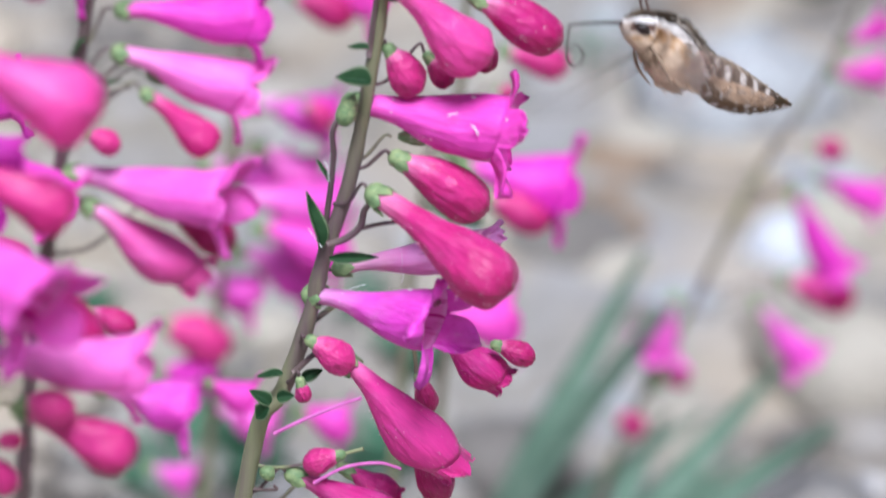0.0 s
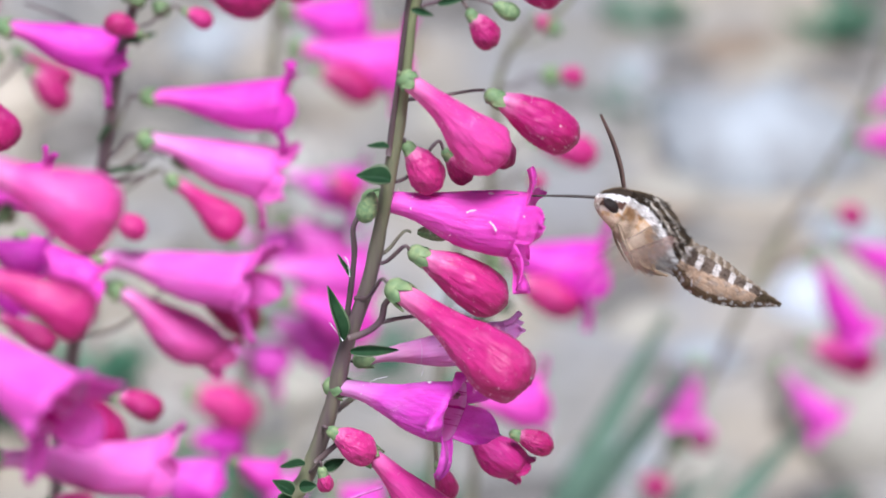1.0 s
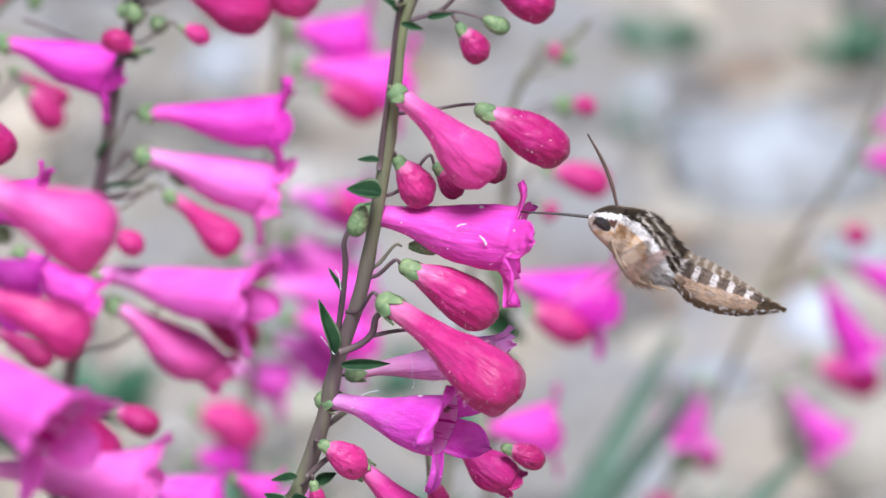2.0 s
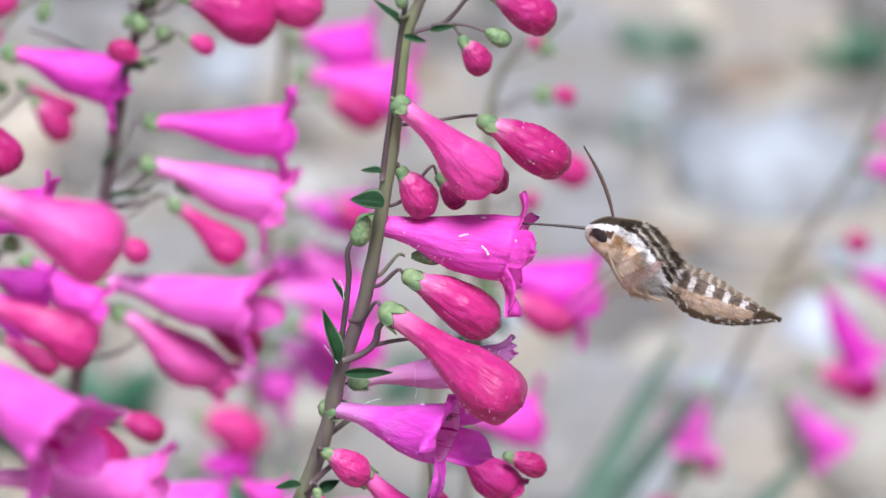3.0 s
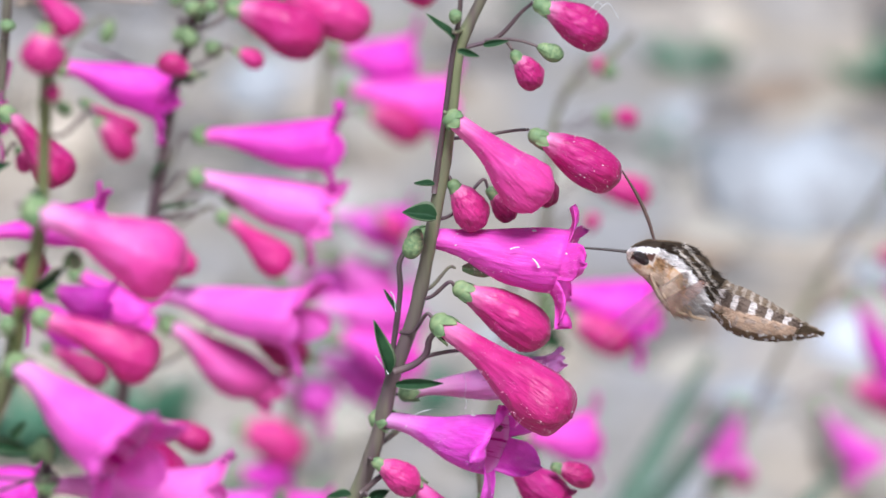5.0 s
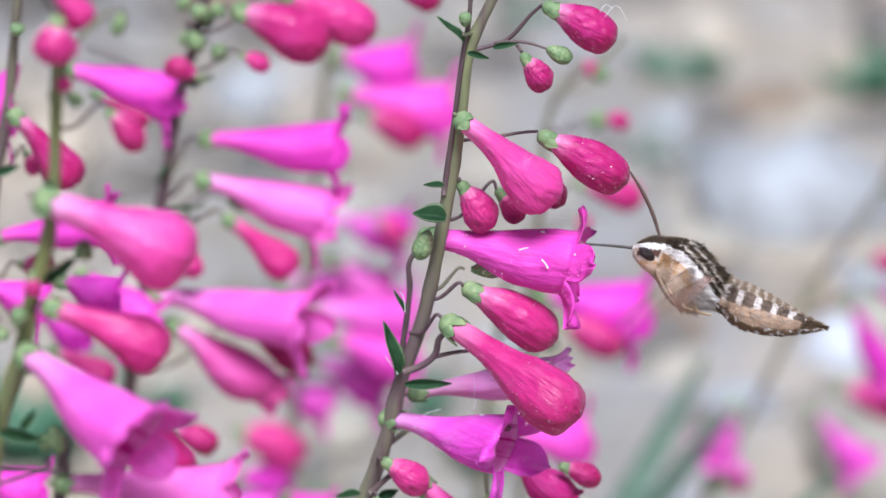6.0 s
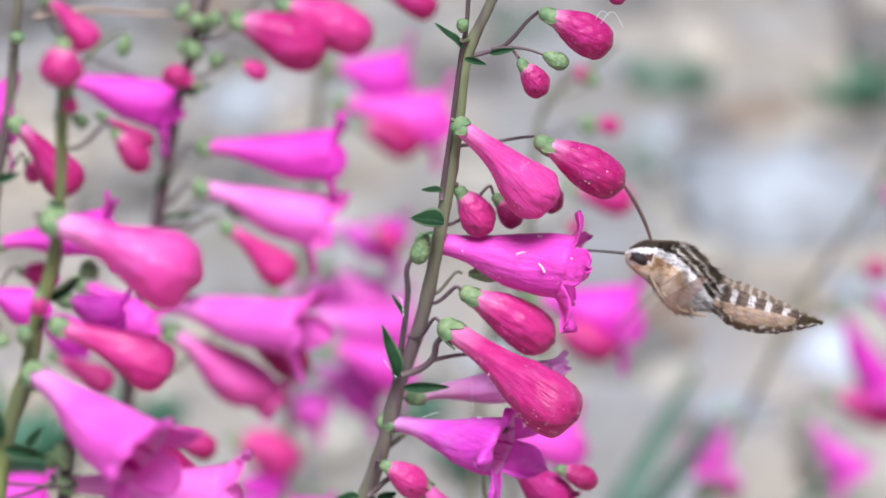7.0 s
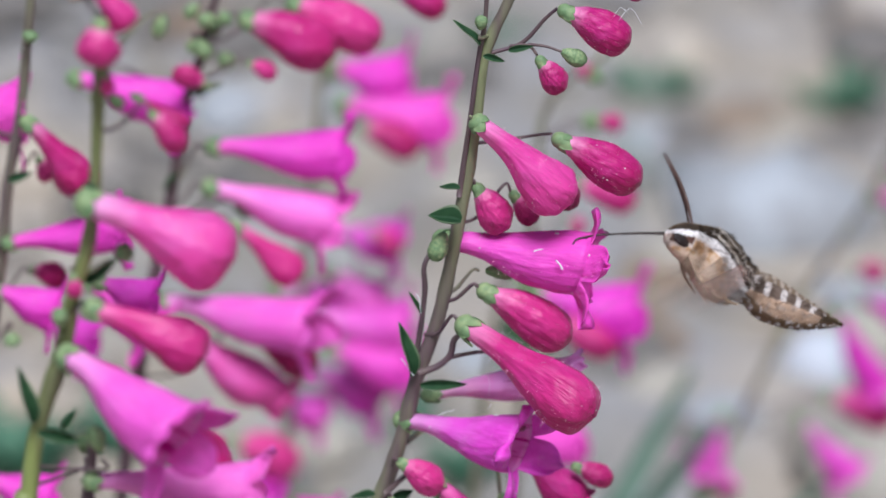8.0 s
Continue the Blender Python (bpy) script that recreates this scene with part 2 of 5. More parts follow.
def corolla(name, seed, radius, sag, lobe, skin, flare=0.9, mouth=1.0, shift=0, lobes=None):
    """A tube of petals with five rounded, rolled-back lobes, outer and inner skin;
    lobes may give each one's length in mm, curl and relative width."""
    rng = random.Random(seed)
    cols, rings = 40, 20
    grid = []
    for i in range(rings + 1):
        s = i / rings
        r = bent(s, radius) * MM
        row = []
        for j in range(cols):
            a = 2 * math.pi * j / cols
            around = Vector((s * 3.2, math.cos(a) * 1.4 + seed, math.sin(a) * 1.4))
            ridge = 1 + 0.022 * math.cos(5 * a + 0.6) * s + 0.13 * s * noise.noise(around) + 0.045 * noise.noise(around * 2.7) + 0.018 * noise.noise(around * 7)
            x = s * LONG * mouth + (0.0012 * math.sin(a) if s > 0.5 else 0) * (s - 0.5) * 2
            row.append(Vector((x, r * ridge * math.cos(a), r * ridge * math.sin(a) + bent(s, sag) * MM)))
        grid.append(row)
    verts, faces, which = [], [], []
    wall = 0.00022

    def shell(rows, closed):
        n, m = len(rows), len(rows[0])
        start = len(verts)
        inner = []
        for i in range(n):
            for j in range(m):
                a = rows[min(i + 1, n - 1)][j] - rows[max(i - 1, 0)][j]
                b = (rows[i][(j + 1) % m] - rows[i][j - 1]) if closed else rows[i][min(j + 1, m - 1)] - rows[i][max(j - 1, 0)]
                q = b.cross(a)
                q = q.normalized() if q.length > 1e-12 else Vector((0, 0, 1))
                verts.append(rows[i][j])
                inner.append(rows[i][j] - q * wall)
        off = len(verts)
        verts.extend(inner)
        for i in range(n - 1):
            for j in range(m if closed else m - 1):
                k = (j + 1) % m
                f = (start + i * m + j, start + (i + 1) * m + j, start + (i + 1) * m + k, start + i * m + k)
                faces.append(f[::-1])
                which.append(0)
                faces.append(tuple(v - start + off for v in f))
                which.append(1 if closed else 0)
        last = (n - 1) * m
        for j in range(m if closed else m - 1):
            k = (j + 1) % m
            faces.append((start + last + j, start + last + k, off + last + k, off + last + j))
            which.append(0)
        if not closed:
            for i in range(n - 1):
                for j in (0, m - 1):
                    p, q = i * m + j, (i + 1) * m + j
                    faces.append((start + p, start + q, off + q, off + p))
                    which.append(0)

    shell(grid, True)
    rim, before = grid[-1], grid[-2]
    centre = sum(rim, Vector()) / cols
    for k in range(5):
        first = 8 * k + 2 + shift
        mid_a = 2 * math.pi * (first + 4) / cols
        upper = math.sin(mid_a) > 0.2
        long = lobe * MM * (0.85 if upper else 1.15) * rng.uniform(0.85, 1.15)
        curl = flare * (1.2 if upper else 0.95) * rng.uniform(0.75, 1.25)
        twist = rng.uniform(-0.35, 0.35) * (1.0 if upper else 0.4)
        cup = rng.uniform(0.05, 0.3)
        broad = 1.0
        if lobes:
            long, curl, broad = lobes[k][0] * MM, lobes[k][1], lobes[k][2]
        mid = rim[(first + 4) % cols]
        away = mid - centre
        away.x = 0
        away = away.normalized()
        ahead = (mid - before[(first + 4) % cols]).normalized()
        rows, at = [], Vector()
        for i in range(9):
            u = i / 8
            ang = curl * ((0.45 + 0.8 * u) if upper else (0.6 + 0.8 * u))
            along = ahead * math.cos(ang) + away * math.sin(ang)
            lift = away * math.cos(ang) - ahead * math.sin(ang)
            at = at + along * (long / 8 if i else 0)
            w = (1 - 0.1 * min(1.0, u * 5)) * (max(0.0, 1 - (u * 0.985) ** 2.8) ** 0.5 + 0.16 * math.sin(math.pi * u)) * (1 + (broad - 1) * min(1.0, u * 3))
            row = []
            for j in range(9):
                edge = (j - 4) / 4
                base = rim[(first + j) % cols]
                wave = 0.10 * math.sin(edge * 4.2 + u * 3 + k * 2 + seed) + 0.05 * math.sin(edge * 9 + seed * k)
                row.append(mid + (base - mid) * w + at + lift * long * u * (wave + (cup if upper else 0.4 * cup) * edge * edge - 0.10 * max(0.0, 1 - abs(edge) * 4)) + along * twist * edge * long * 0.4 * u)
            rows.append(row)
        shell(rows, False)
    # the tube's foot
    faces.append(tuple(range(cols)))
    which.append(0)
    return mesh_from(name, verts, faces, [skin, throat_mat], which)


def bud_mesh(name, seed, radius, sag, skin, folds=1.0):
    """A closed bud: a swollen club whose five petal tips lap over one another."""
    cols, rings = 60, 40
    verts, faces = [], []
    for i in range(rings + 1):
        s = i / rings
        r = bent(s, radius) * MM
        tips = min(1.0, max(0.0, (s - 0.6) / 0.3))
        tips = tips * tips * (3 - 2 * tips)
        for j in range(cols):
            a = 2 * math.pi * j / cols
            f = (5 * a / (2 * math.pi) + 0.55 * s + 0.2 * seed + 0.12 * noise.noise(Vector((s * 6, seed, 0)))) % 1.0
            around = Vector((s * 4 + seed, 1.6 * math.cos(a), 1.6 * math.sin(a)))
            q = 1 + folds * (0.07 * tips * (f - 0.55) + 0.022 * math.cos(2 * math.pi * f) * min(1.0, 2 * s))
            start = 0.71 + 0.06 * math.cos(2 * math.pi * f)
            q -= folds * 0.028 * math.exp(-((s - start) / 0.022) ** 2)
            q *= 1 + 0.08 * noise.noise(around) + 0.05 * noise.noise(around * 2.3) + 0.016 * noise.noise(around * 6)
            x = s * LONG + (0.35 * MM * math.sin(a + 0.4) * max(0, s - 0.6) * 2) + folds * 0.25 * MM * tips * (f - 0.5)
            verts.append(Vector((x, 0.95 * r * q * math.cos(a), 1.03 * r * q * math.sin(a) + bent(s, sag) * MM)))
    for i in range(rings):
        for j in range(cols):
            k = (j + 1) % cols
            faces.append((i * cols + j, i * cols + k, (i + 1) * cols + k, (i + 1) * cols + j)[::-1])
    faces.append(tuple(range(cols)))
    faces.append(tuple(range(rings * cols, (rings + 1) * cols))[::-1])
    return mesh_from(name, verts, faces, [skin])


def calyx_mesh(name, long, r0, open_by, seed):
    """A green cup of five pointed sepals."""
    rng = random.Random(seed)
    verts, faces = [], []
    for k in range(5):
        a0 = 2 * math.pi * k / 5 + rng.uniform(-0.1, 0.1)
        tip = long * rng.uniform(0.85, 1.15)
        start = len(verts)
        for i in range(7):
            u = i / 6
            w = 0.74 * (1 - max(0, u - 0.35) ** 1.7 / 0.65 ** 1.7) + 0.02
            rr = r0 * (0.62 + 0.5 * math.sin(min(1.0, u * 1.7) * math.pi / 2)) + open_by * u * u
            for j in range(5):
                e = (j - 2) / 2
                a = a0 + e * w
                for thick in (0.0, 0.22 * MM):
                    q = rr - thick + 0.05 * MM * (1 - e * e) + 0.06 * MM * e
                    verts.append(Vector((-1.2 * MM + u * tip, q * math.cos(a), q * math.sin(a))))
        for i in range(6):
            for j in range(4):
                p = start + (i * 5 + j) * 2
                faces.append((p, p + 2, p + 12, p + 10))
                faces.append((p + 1, p + 11, p + 13, p + 3))
            for j in (0, 4):
                p = start + (i * 5 + j) * 2
                faces.append((p, p + 10, p + 11, p + 1))
        p = start + 60
        for j in range(4):
            faces.append((p + 2 * j, p + 2 * j + 2, p + 2 * j + 3, p + 2 * j + 1))
    n = len(verts)
    ring = 12
    for i, (x, r) in enumerate(((-2.2, 0.45), (-1.6, 0.8), (-0.9, 1.0), (0.2, 1.0))):
        for j in range(ring):
            a = 2 * math.pi * j / ring
            verts.append(Vector((x * MM, r * r0 * math.cos(a), r * r0 * math.sin(a))))
    for i in range(3):
        for j in range(ring):
            k = (j + 1) % ring
            faces.append((n + i * ring + j, n + i * ring + k, n + (i + 1) * ring + k, n + (i + 1) * ring + j))
    faces.append(tuple(range(n, n + ring))[::-1])
    return mesh_from(name, verts, faces, [calyx_green])


def stamen_mesh(seed):
    """Pale filaments with dark anthers and one style, arched along the roof of the tube."""
    rng = random.Random(seed)
    bm = bmesh.new()
    for k in range(5):
        y = (k - 2) * 0.9 * MM
        end = Vector(((20.5 + rng.uniform(-1.5, 2.0)) * MM, y * 1.6, (1.6 - 0.4 * abs(k - 2) + rng.uniform(-.4, .4)) * MM))
        me = tube_mesh("filament", [(8 * MM, y * 0.3, 0), (14 * MM, y, 2.0 * MM), (18 * MM, y * 1.3, 2.4 * MM), end], [0.2 * MM, 0.16 * MM], style_pink, 5, 3)
        bm.from_mesh(me)
        bpy.data.meshes.remove(me)
    me = bpy.data.meshes.new("stamens")
    bm.to_mesh(me)
    bm.free()
    me.materials.append(style_pink)
    return me


def anther_mesh(seed):
    rng = random.Random(seed)
    bm = bmesh.new()
    for k in range(5):
        at = Vector(((20.5 + rng.uniform(-1.5, 2.0)) * MM, (k - 2) * 1.44 * MM, (1.6 - 0.4 * abs(k - 2) + rng.uniform(-.4, .4)) * MM))
        bmesh.ops.create_icosphere(bm, subdivisions=1, radius=1, matrix=Matrix.Translation(at) @ Matrix.Diagonal((0.75 * MM, 0.45 * MM, 0.4 * MM, 1)))
    me = bpy.data.meshes.new("anthers")
    bm.to_mesh(me)
    bm.free()
    me.materials.append(anther_mat)
    return me


TUBE = [(0, 1.5), (0.12, 1.65), (0.28, 2.15), (0.48, 3.5), (0.68, 4.6), (0.86, 5.1), (1.0, 5.3)]
NECKED = [(0, 1.3), (0.15, 1.45), (0.32, 1.95), (0.5, 3.1), (0.7, 4.5), (0.86, 5.1), (1.0, 5.3)]
SAG = [(0, 0), (0.2, 0.3), (0.6, -1.2), (1.0, -0.9)]
CLUB = [(0, 1.45), (0.1, 1.75), (0.28, 2.1), (0.45, 2.9), (0.64, 4.2), (0.78, 4.95), (0.89, 4.6), (0.96, 3.4), (1.0, 0.9)]
PLUMP = [(0, 1.45), (0.1, 2.0), (0.3, 3.5), (0.52, 4.7), (0.72, 4.95), (0.86, 4.3), (0.95, 2.9), (1.0, 0.9)]
EGG = [(0, 1.5), (0.15, 3.0), (0.45, 4.7), (0.7, 4.9), (0.86, 3.9), (0.95, 2.5), (1.0, 0.5)]
HALF = [(0, 1.25), (0.12, 1.5), (0.3, 2.2), (0.6, 4.3), (0.8, 5.0), (0.92, 4.5), (1.0, 3.7)]
CLUB_SAG = [(0, 0), (0.3, 0.35), (0.7, -0.5), (1.0, -1.0)]
SHAPES = {
    "open": [corolla("corolla", s, TUBE, SAG, 5.6, petal_open, 1.15, 0.95, -6, [(4.8, 0.7, 1.0), (4.8, 1.3, 0.9), (5.0, 0.95, 1.0), (5.6, 0.95, 0.95), (5.0, 0.7, 1.0)]) for s in (1, 2, 3, 4)],
    "pale": [corolla("corolla", s, NECKED, SAG, 4.6, petal_pale, 0.95, 0.93) for s in (11, 12)],
    "half": [corolla("corolla", s, HALF, SAG, 3.6, petal_half, 0.25, 0.9) for s in (5, 6)],
    "wilted": [corolla("corolla", 7, [(0, 1.3), (0.2, 1.6), (0.5, 3.2), (0.8, 4.2), (1.0, 3.6)], SAG, 4.2, petal_old, 0.5, 0.95)],
    "bud": [bud_mesh("closed_petals", s, CLUB, CLUB_SAG, petal_bud) for s in (1, 2, 3)],
    "plump": [bud_mesh("closed_petals", s, PLUMP, CLUB_SAG, petal_bud) for s in (12, 13, 14)],
    "rosy": [bud_mesh("closed_petals", s, CLUB, CLUB_SAG, petal_rosy) for s in (8, 9)],
    "frilly": [corolla("corolla", s, TUBE, SAG, 4.6, petal_pale, 0.95, 0.94, -4, [(5.0, 0.5, 1.0), (4.4, 0.9, 0.95), (5.0, 1.1, 1.0), (5.6, 0.95, 1.0), (5.8, 0.6, 1.0)]) for s in (21, 22, 23)],
    "wide": [corolla("corolla", 31, NECKED, SAG, 5.8, petal_pale, 0.85, 0.92, -5, [(6.0, 0.45, 1.0), (4.2, 1.1, 0.85), (5.6, 1.75, 0.85), (6.6, 1.5, 0.8), (6.6, 0.6, 1.05)])],
    "flared": [corolla("corolla", 2, TUBE, SAG, 5.6, petal_open, 1.15, 0.95, -7, [(4.5, 0.8, 0.9), (4.6, 1.75, 0.7), (5.2, 0.8, 1.0), (6.4, 1.05, 0.85), (4.6, 0.8, 0.9)])] * 4,
    "opening": [corolla("corolla", s, HALF, SAG, 4.4, petal_blush, 0.4, 0.88) for s in (41, 42)],
    "swollen": [bud_mesh("closed_petals", 8, CLUB, CLUB_SAG, petal_blush)],
    "egg": [bud_mesh("closed_petals", s, EGG, CLUB_SAG, petal_deep) for s in (4, 5)],
    "green": [bud_mesh("green_bud", s, EGG, [(0, 0), (1, 0)], calyx_green, 0.4) for s in (6, 7)],
}
CALYX = [calyx_mesh("calyx", 4.3 * MM, 1.75 * MM, 0.05 * MM, s) for s in (1, 2, 3)]
STAMENS, ANTHERS = stamen_mesh(4), anther_mesh(4)



def fuzz_mesh(me, count, seed):
    """Fine pale gland hairs over a flower's skin."""
    rng = random.Random(seed)
    verts, faces = [], []
    polys = [p for p in me.polygons if p.material_index == 0 and p.center.x > 0.003]
    for k in range(count):
        p = rng.choice(polys)
        c = p.center + Vector((rng.uniform(-1, 1), rng.uniform(-1, 1), rng.uniform(-1, 1))) * 0.0003
        n = p.normal
        away = Vector((0, c.y, c.z)).normalized()
        n = n if n.dot(away) > 0 else away
        tip = c + (n + Vector((rng.uniform(-.4, .4), rng.uniform(-.4, .4), rng.uniform(-.4, .4)))) * rng.uniform(0.25, 0.9) * MM
        side = n.cross(Vector((0.3, 0.5, 0.8))).normalized() * 0.022 * MM
        b = len(verts)
        verts += [c - side, c + side, c + n.cross(side).normalized() * 0.02 * MM, tip]
        faces += [(b, b + 1, b + 3), (b + 1, b + 2, b + 3), (b + 2, b, b + 3)]
    return mesh_from("gland_hairs", verts, faces, [hair_mat], smooth=False)


def speck_mesh(me, count, seed):
    """Grains of pollen and dust stuck on the skin."""
    rng = random.Random(seed)
    bm = bmesh.new()
    polys = [p for p in me.polygons if p.material_index == 0 and p.center.x > 0.006]
    for k in range(count):
        p = rng.choice(polys)
        r = rng.uniform(0.05, 0.14) * MM * (1.8 if k % 9 == 0 else 1)
        m = Matrix.Translation(p.center) @ Euler((rng.uniform(0, 6), rng.uniform(0, 6), 0)).to_matrix().to_4x4() @ Matrix.Diagonal((r * rng.uniform(1, 2.2), r, r * 0.7, 1))
        bmesh.ops.create_icosphere(bm, subdivisions=1, radius=1, matrix=m)
    out = bpy.data.meshes.new("pollen_grains")
    bm.to_mesh(out)
    bm.free()
    out.materials.append(dew_mat)
    return out


hair_mat = plant_skin("gland_hair", (0.85, 0.52, 0.66), (0.8, 0.42, 0.56), 900, None, 0.4)
FUZZ = {}


# ---- plants ----
picks = random.Random(11)


def plant(at, label):
    ob = new("penstemon")
    ob.empty_display_size = 0.02
    ob.location = at
    return tagged(ob, label, "flowering plant", "penstemon clump")


def stem(owner, points, radius):
    """The stalk in mm from the plant's foot, carried on down into the soil."""
    pts = [Vector(p) * MM for p in sorted(points, key=lambda p: -p[2])]
    low = pts[-1]
    pts.append(Vector((low.x * 0.6, low.y * 0.6, low.z * 0.5)))
    pts.append(Vector((0, 0, -0.012)))
    part("stem", tube_mesh("stem", pts, [radius * MM * 0.62, radius * MM, radius * MM * 1.25], stem_purple if radius == 1.3 else stem_fresh if radius == 1.35 else stem_green, 12, 8, 0.12), owner)


def twig(owner, name, points, radius, mat):
    part(name, tube_mesh(name, [Vector(p) * MM for p in points], [radius * MM, radius * MM * 0.75], mat, 8, 6, 0.1), owner)


def aim(direction, roll):
    x = direction.normalized()
    up = Vector((0, -0.35, 1))
    z = (up - x * up.dot(x))
    z = z.normalized() if z.length > 0.05 else Vector((0, 1, 0))
    y = z.cross(x)
    return Matrix((x, y, z)).transposed().to_4x4() @ Matrix.Rotation(radians(roll), 4, 'X')


def bloom(owner, kind, at, reach, width, roll, foot=None, calyx=True, specks=0, collar=1.0):
    """A flower or bud from its foot at to its mouth or tip, width mm across at its widest."""
    at, reach = Vector(at) * MM, Vector(reach) * MM
    long = reach.length
    swell = width * MM / (0.0108 if kind in ("open", "pale", "wide", "flared", "frilly") else 0.0104)
    shape = kind
    if kind == "bud" and width * MM > 0.6 * long:
        shape = "egg"
    elif kind == "bud" and width * MM > 0.49 * long:
        shape = "plump"
    me = picks.choice(SHAPES[shape])
    turn = aim(reach, roll)
    name = {"open": "flower", "pale": "flower", "wide": "flower", "flared": "flower", "frilly": "flower", "rosy": "bud", "swollen": "bud", "half": "opening_flower", "opening": "opening_flower", "wilted": "faded_flower", "bud": "bud", "green": "green_bud"}[kind]
    ob = part(name, me, owner, Matrix.Translation(at) @ turn @ Matrix.Diagonal((long / LONG, swell, swell, 1)))
    if kind in ("open", "pale", "wide", "flared", "frilly", "wilted"):
        part("stamen_filaments", STAMENS, ob)
        part("anthers", ANTHERS, ob)
    if owner.name == "penstemon" and kind != "green":
        if me.name not in FUZZ:
            FUZZ[me.name] = (fuzz_mesh(me, 420, 3), speck_mesh(me, 9, 4))
        tagged(part("gland_hairs", FUZZ[me.name][0], ob), kind="stuff")
        grains = speck_mesh(me, specks, 9) if specks else FUZZ[me.name][1]
        tagged(part("pollen_grains", grains, ob), kind="stuff")
    cup = min(0.9, 0.36 + 0.46 * swell) * (1.0 if owner.name == "penstemon" else 0.8) * collar if kind != "green" else 0.55
    snug = max(cup, 1.04 * swell * (0.85 + 0.15 * collar))
    if calyx and kind != "green":
        part("calyx", picks.choice(CALYX), ob, Matrix.Diagonal((cup * LONG / long, snug / swell, snug / swell, 1)) @ Matrix.Rotation(picks.uniform(0, 6), 4, 'X'))
    if foot is not None:
        foot = Vector(foot) * MM
        foot.z += 0.45 * max(0.0, at.z - foot.z)
        back = at - turn.to_3x3() @ Vector((2.0 * MM * cup, 0, 0))
        gap = (back - foot).length
        bend = foot.lerp(back, 0.4) + Vector((0, 0, -0.08 * gap))
        near = back - turn.to_3x3() @ Vector((0.16 * gap, 0, 0))
        twig(owner, "pedicel", [p / MM for p in (foot, bend, near, back)], 0.28 + 0.14 * cup, stem_purple if picks.random() < 0.6 else stem_green)
    return ob


def leaf(owner, at, reach, width, roll):
    """A folded lance leaf with a pale rim."""
    at, reach = Vector(at) * MM, Vector(reach) * MM
    long = reach.length
    n, m = 12, 11
    verts, faces, which = [], [], []
    for layer in (0.0, -0.3 * MM):
        for i in range(n + 1):
            u = i / n
            w = 0.5 * width * MM * (math.sin(math.pi * min(1, u * 0.97 + 0.03) ** 0.72) ** 0.9) + 0.05 * MM
            for j in range(m):
                e = (j - 5) / 5
                z = 0.8 * abs(e) * w - 0.16 * long * u * u + 0.03 * long * math.sin(u * 7) + layer
                verts.append(Vector((u * long, e * w, z)))
    size = (n + 1) * m
    for i in range(n):
        for j in range(m - 1):
            a = i * m + j
            faces.append((a, a + m, a + m + 1, a + 1))
            faces.append((size + a, size + a + 1, size + a + m + 1, size + a + m))
            which += [1 if j in (0, m - 2) else 0] * 2
        for j in (0, m - 1):
            a = i * m + j
            faces.append((a, size + a, size + a + m, a + m))
            which.append(1)
    me = mesh_from("leaf", verts, faces, [leaf_green, leaf_rim], which)
    x = reach.normalized()
    face = Vector((0, -0.75, 0.65))
    z = (face - x * face.dot(x)).normalized()
    turn = Matrix((x, z.cross(x), z)).transposed().to_4x4() @ Matrix.Rotation(radians(roll * 0.5), 4, 'X')
    part("leaf", me, owner, Matrix.Translation(at) @ turn)


main = plant((-0.0498, 0.0, 0.0), "tall penstemon stalk with pink tube flowers and red buds")
stem(main, [(56.2, 0.0, 334.3), (53.3, 0.0, 327.0), (49.2, 0.0, 316.7), (47.9, 0.0, 304.2), (45.2, 0.0, 285.8), (41.7, 0.0, 266.4), (37.5, 0.0, 252.8), (34.3, 0.0, 239.1), (29.9, 0.0, 226.0), (26.1, 0.0, 220.4), (22.7, 0.0, 204.2), (20.0, 0.0, 190.6)], 1.42)
bloom(main, "rosy", (47.9, -4.0, 305.8), (16.9, 0.0, -15.8), 10.4, 0, collar=0.6, foot=(48.0, 0.0, 305.4))
bloom(main, "bud", (63.0, -1.0, 300.9), (14.6, 0.0, -8.2), 8.5, 0, specks=34)
twig(main, "pedicel", [(47.2, 1.0, 299.5), (53.0, 6.0, 298.0), (59.0, 6.0, 299.0), (61.4, 0.0, 301.8)], 0.36, stem_purple)
bloom(main, "bud", (48.6, 0.0, 290.8), (5.0, 0.0, -7.9), 6.8, 0, foot=(44.9, 0.0, 284.5))
bloom(main, "bud", (55.3, 6.0, 286.9), (4.0, 0.0, -5.1), 4.8, 0, foot=(44.5, 0.0, 281.9))
bloom(main, "bud", (62.0, 8.0, 290.4), (4.6, 0.0, -6.6), 5.2, 0)
bloom(main, "flared", (42.2, 2.0, 280.0), (26.4, -4.0, -2.2), 12.0, 0, specks=22)
twig(main, "branch", [(36.8, 0.0, 253.4), (38.2, 0.0, 263.0), (39.0, 0.0, 270.9), (38.8, 0.0, 275.5), (39.8, 0.8, 277.8), (40.8, 1.8, 279.5)], 0.55, stem_purple)
bloom(main, "green", (50.0, 1.0, 274.4), (6.0, 0.0, -0.2), 3.2, 0, foot=(41.7, 0.0, 266.4))
bloom(main, "bud", (50.0, -2.0, 271.6), (15.6, 0.0, -9.6), 9.3, 0, foot=(41.7, 0.0, 266.6))
bloom(main, "bud", (46.3, -7.0, 267.1), (22.2, -15.0, -10.6), 12.1, 0, foot=(39.1, 0.0, 258.1))
twig(main, "branch", [(37.9, -4.0, 256.2), (41.4, -4.0, 257.7), (43.6, -4.0, 259.9), (44.2, -4.0, 262.7), (45.3, -4.0, 264.1)], 0.7, stem_purple)
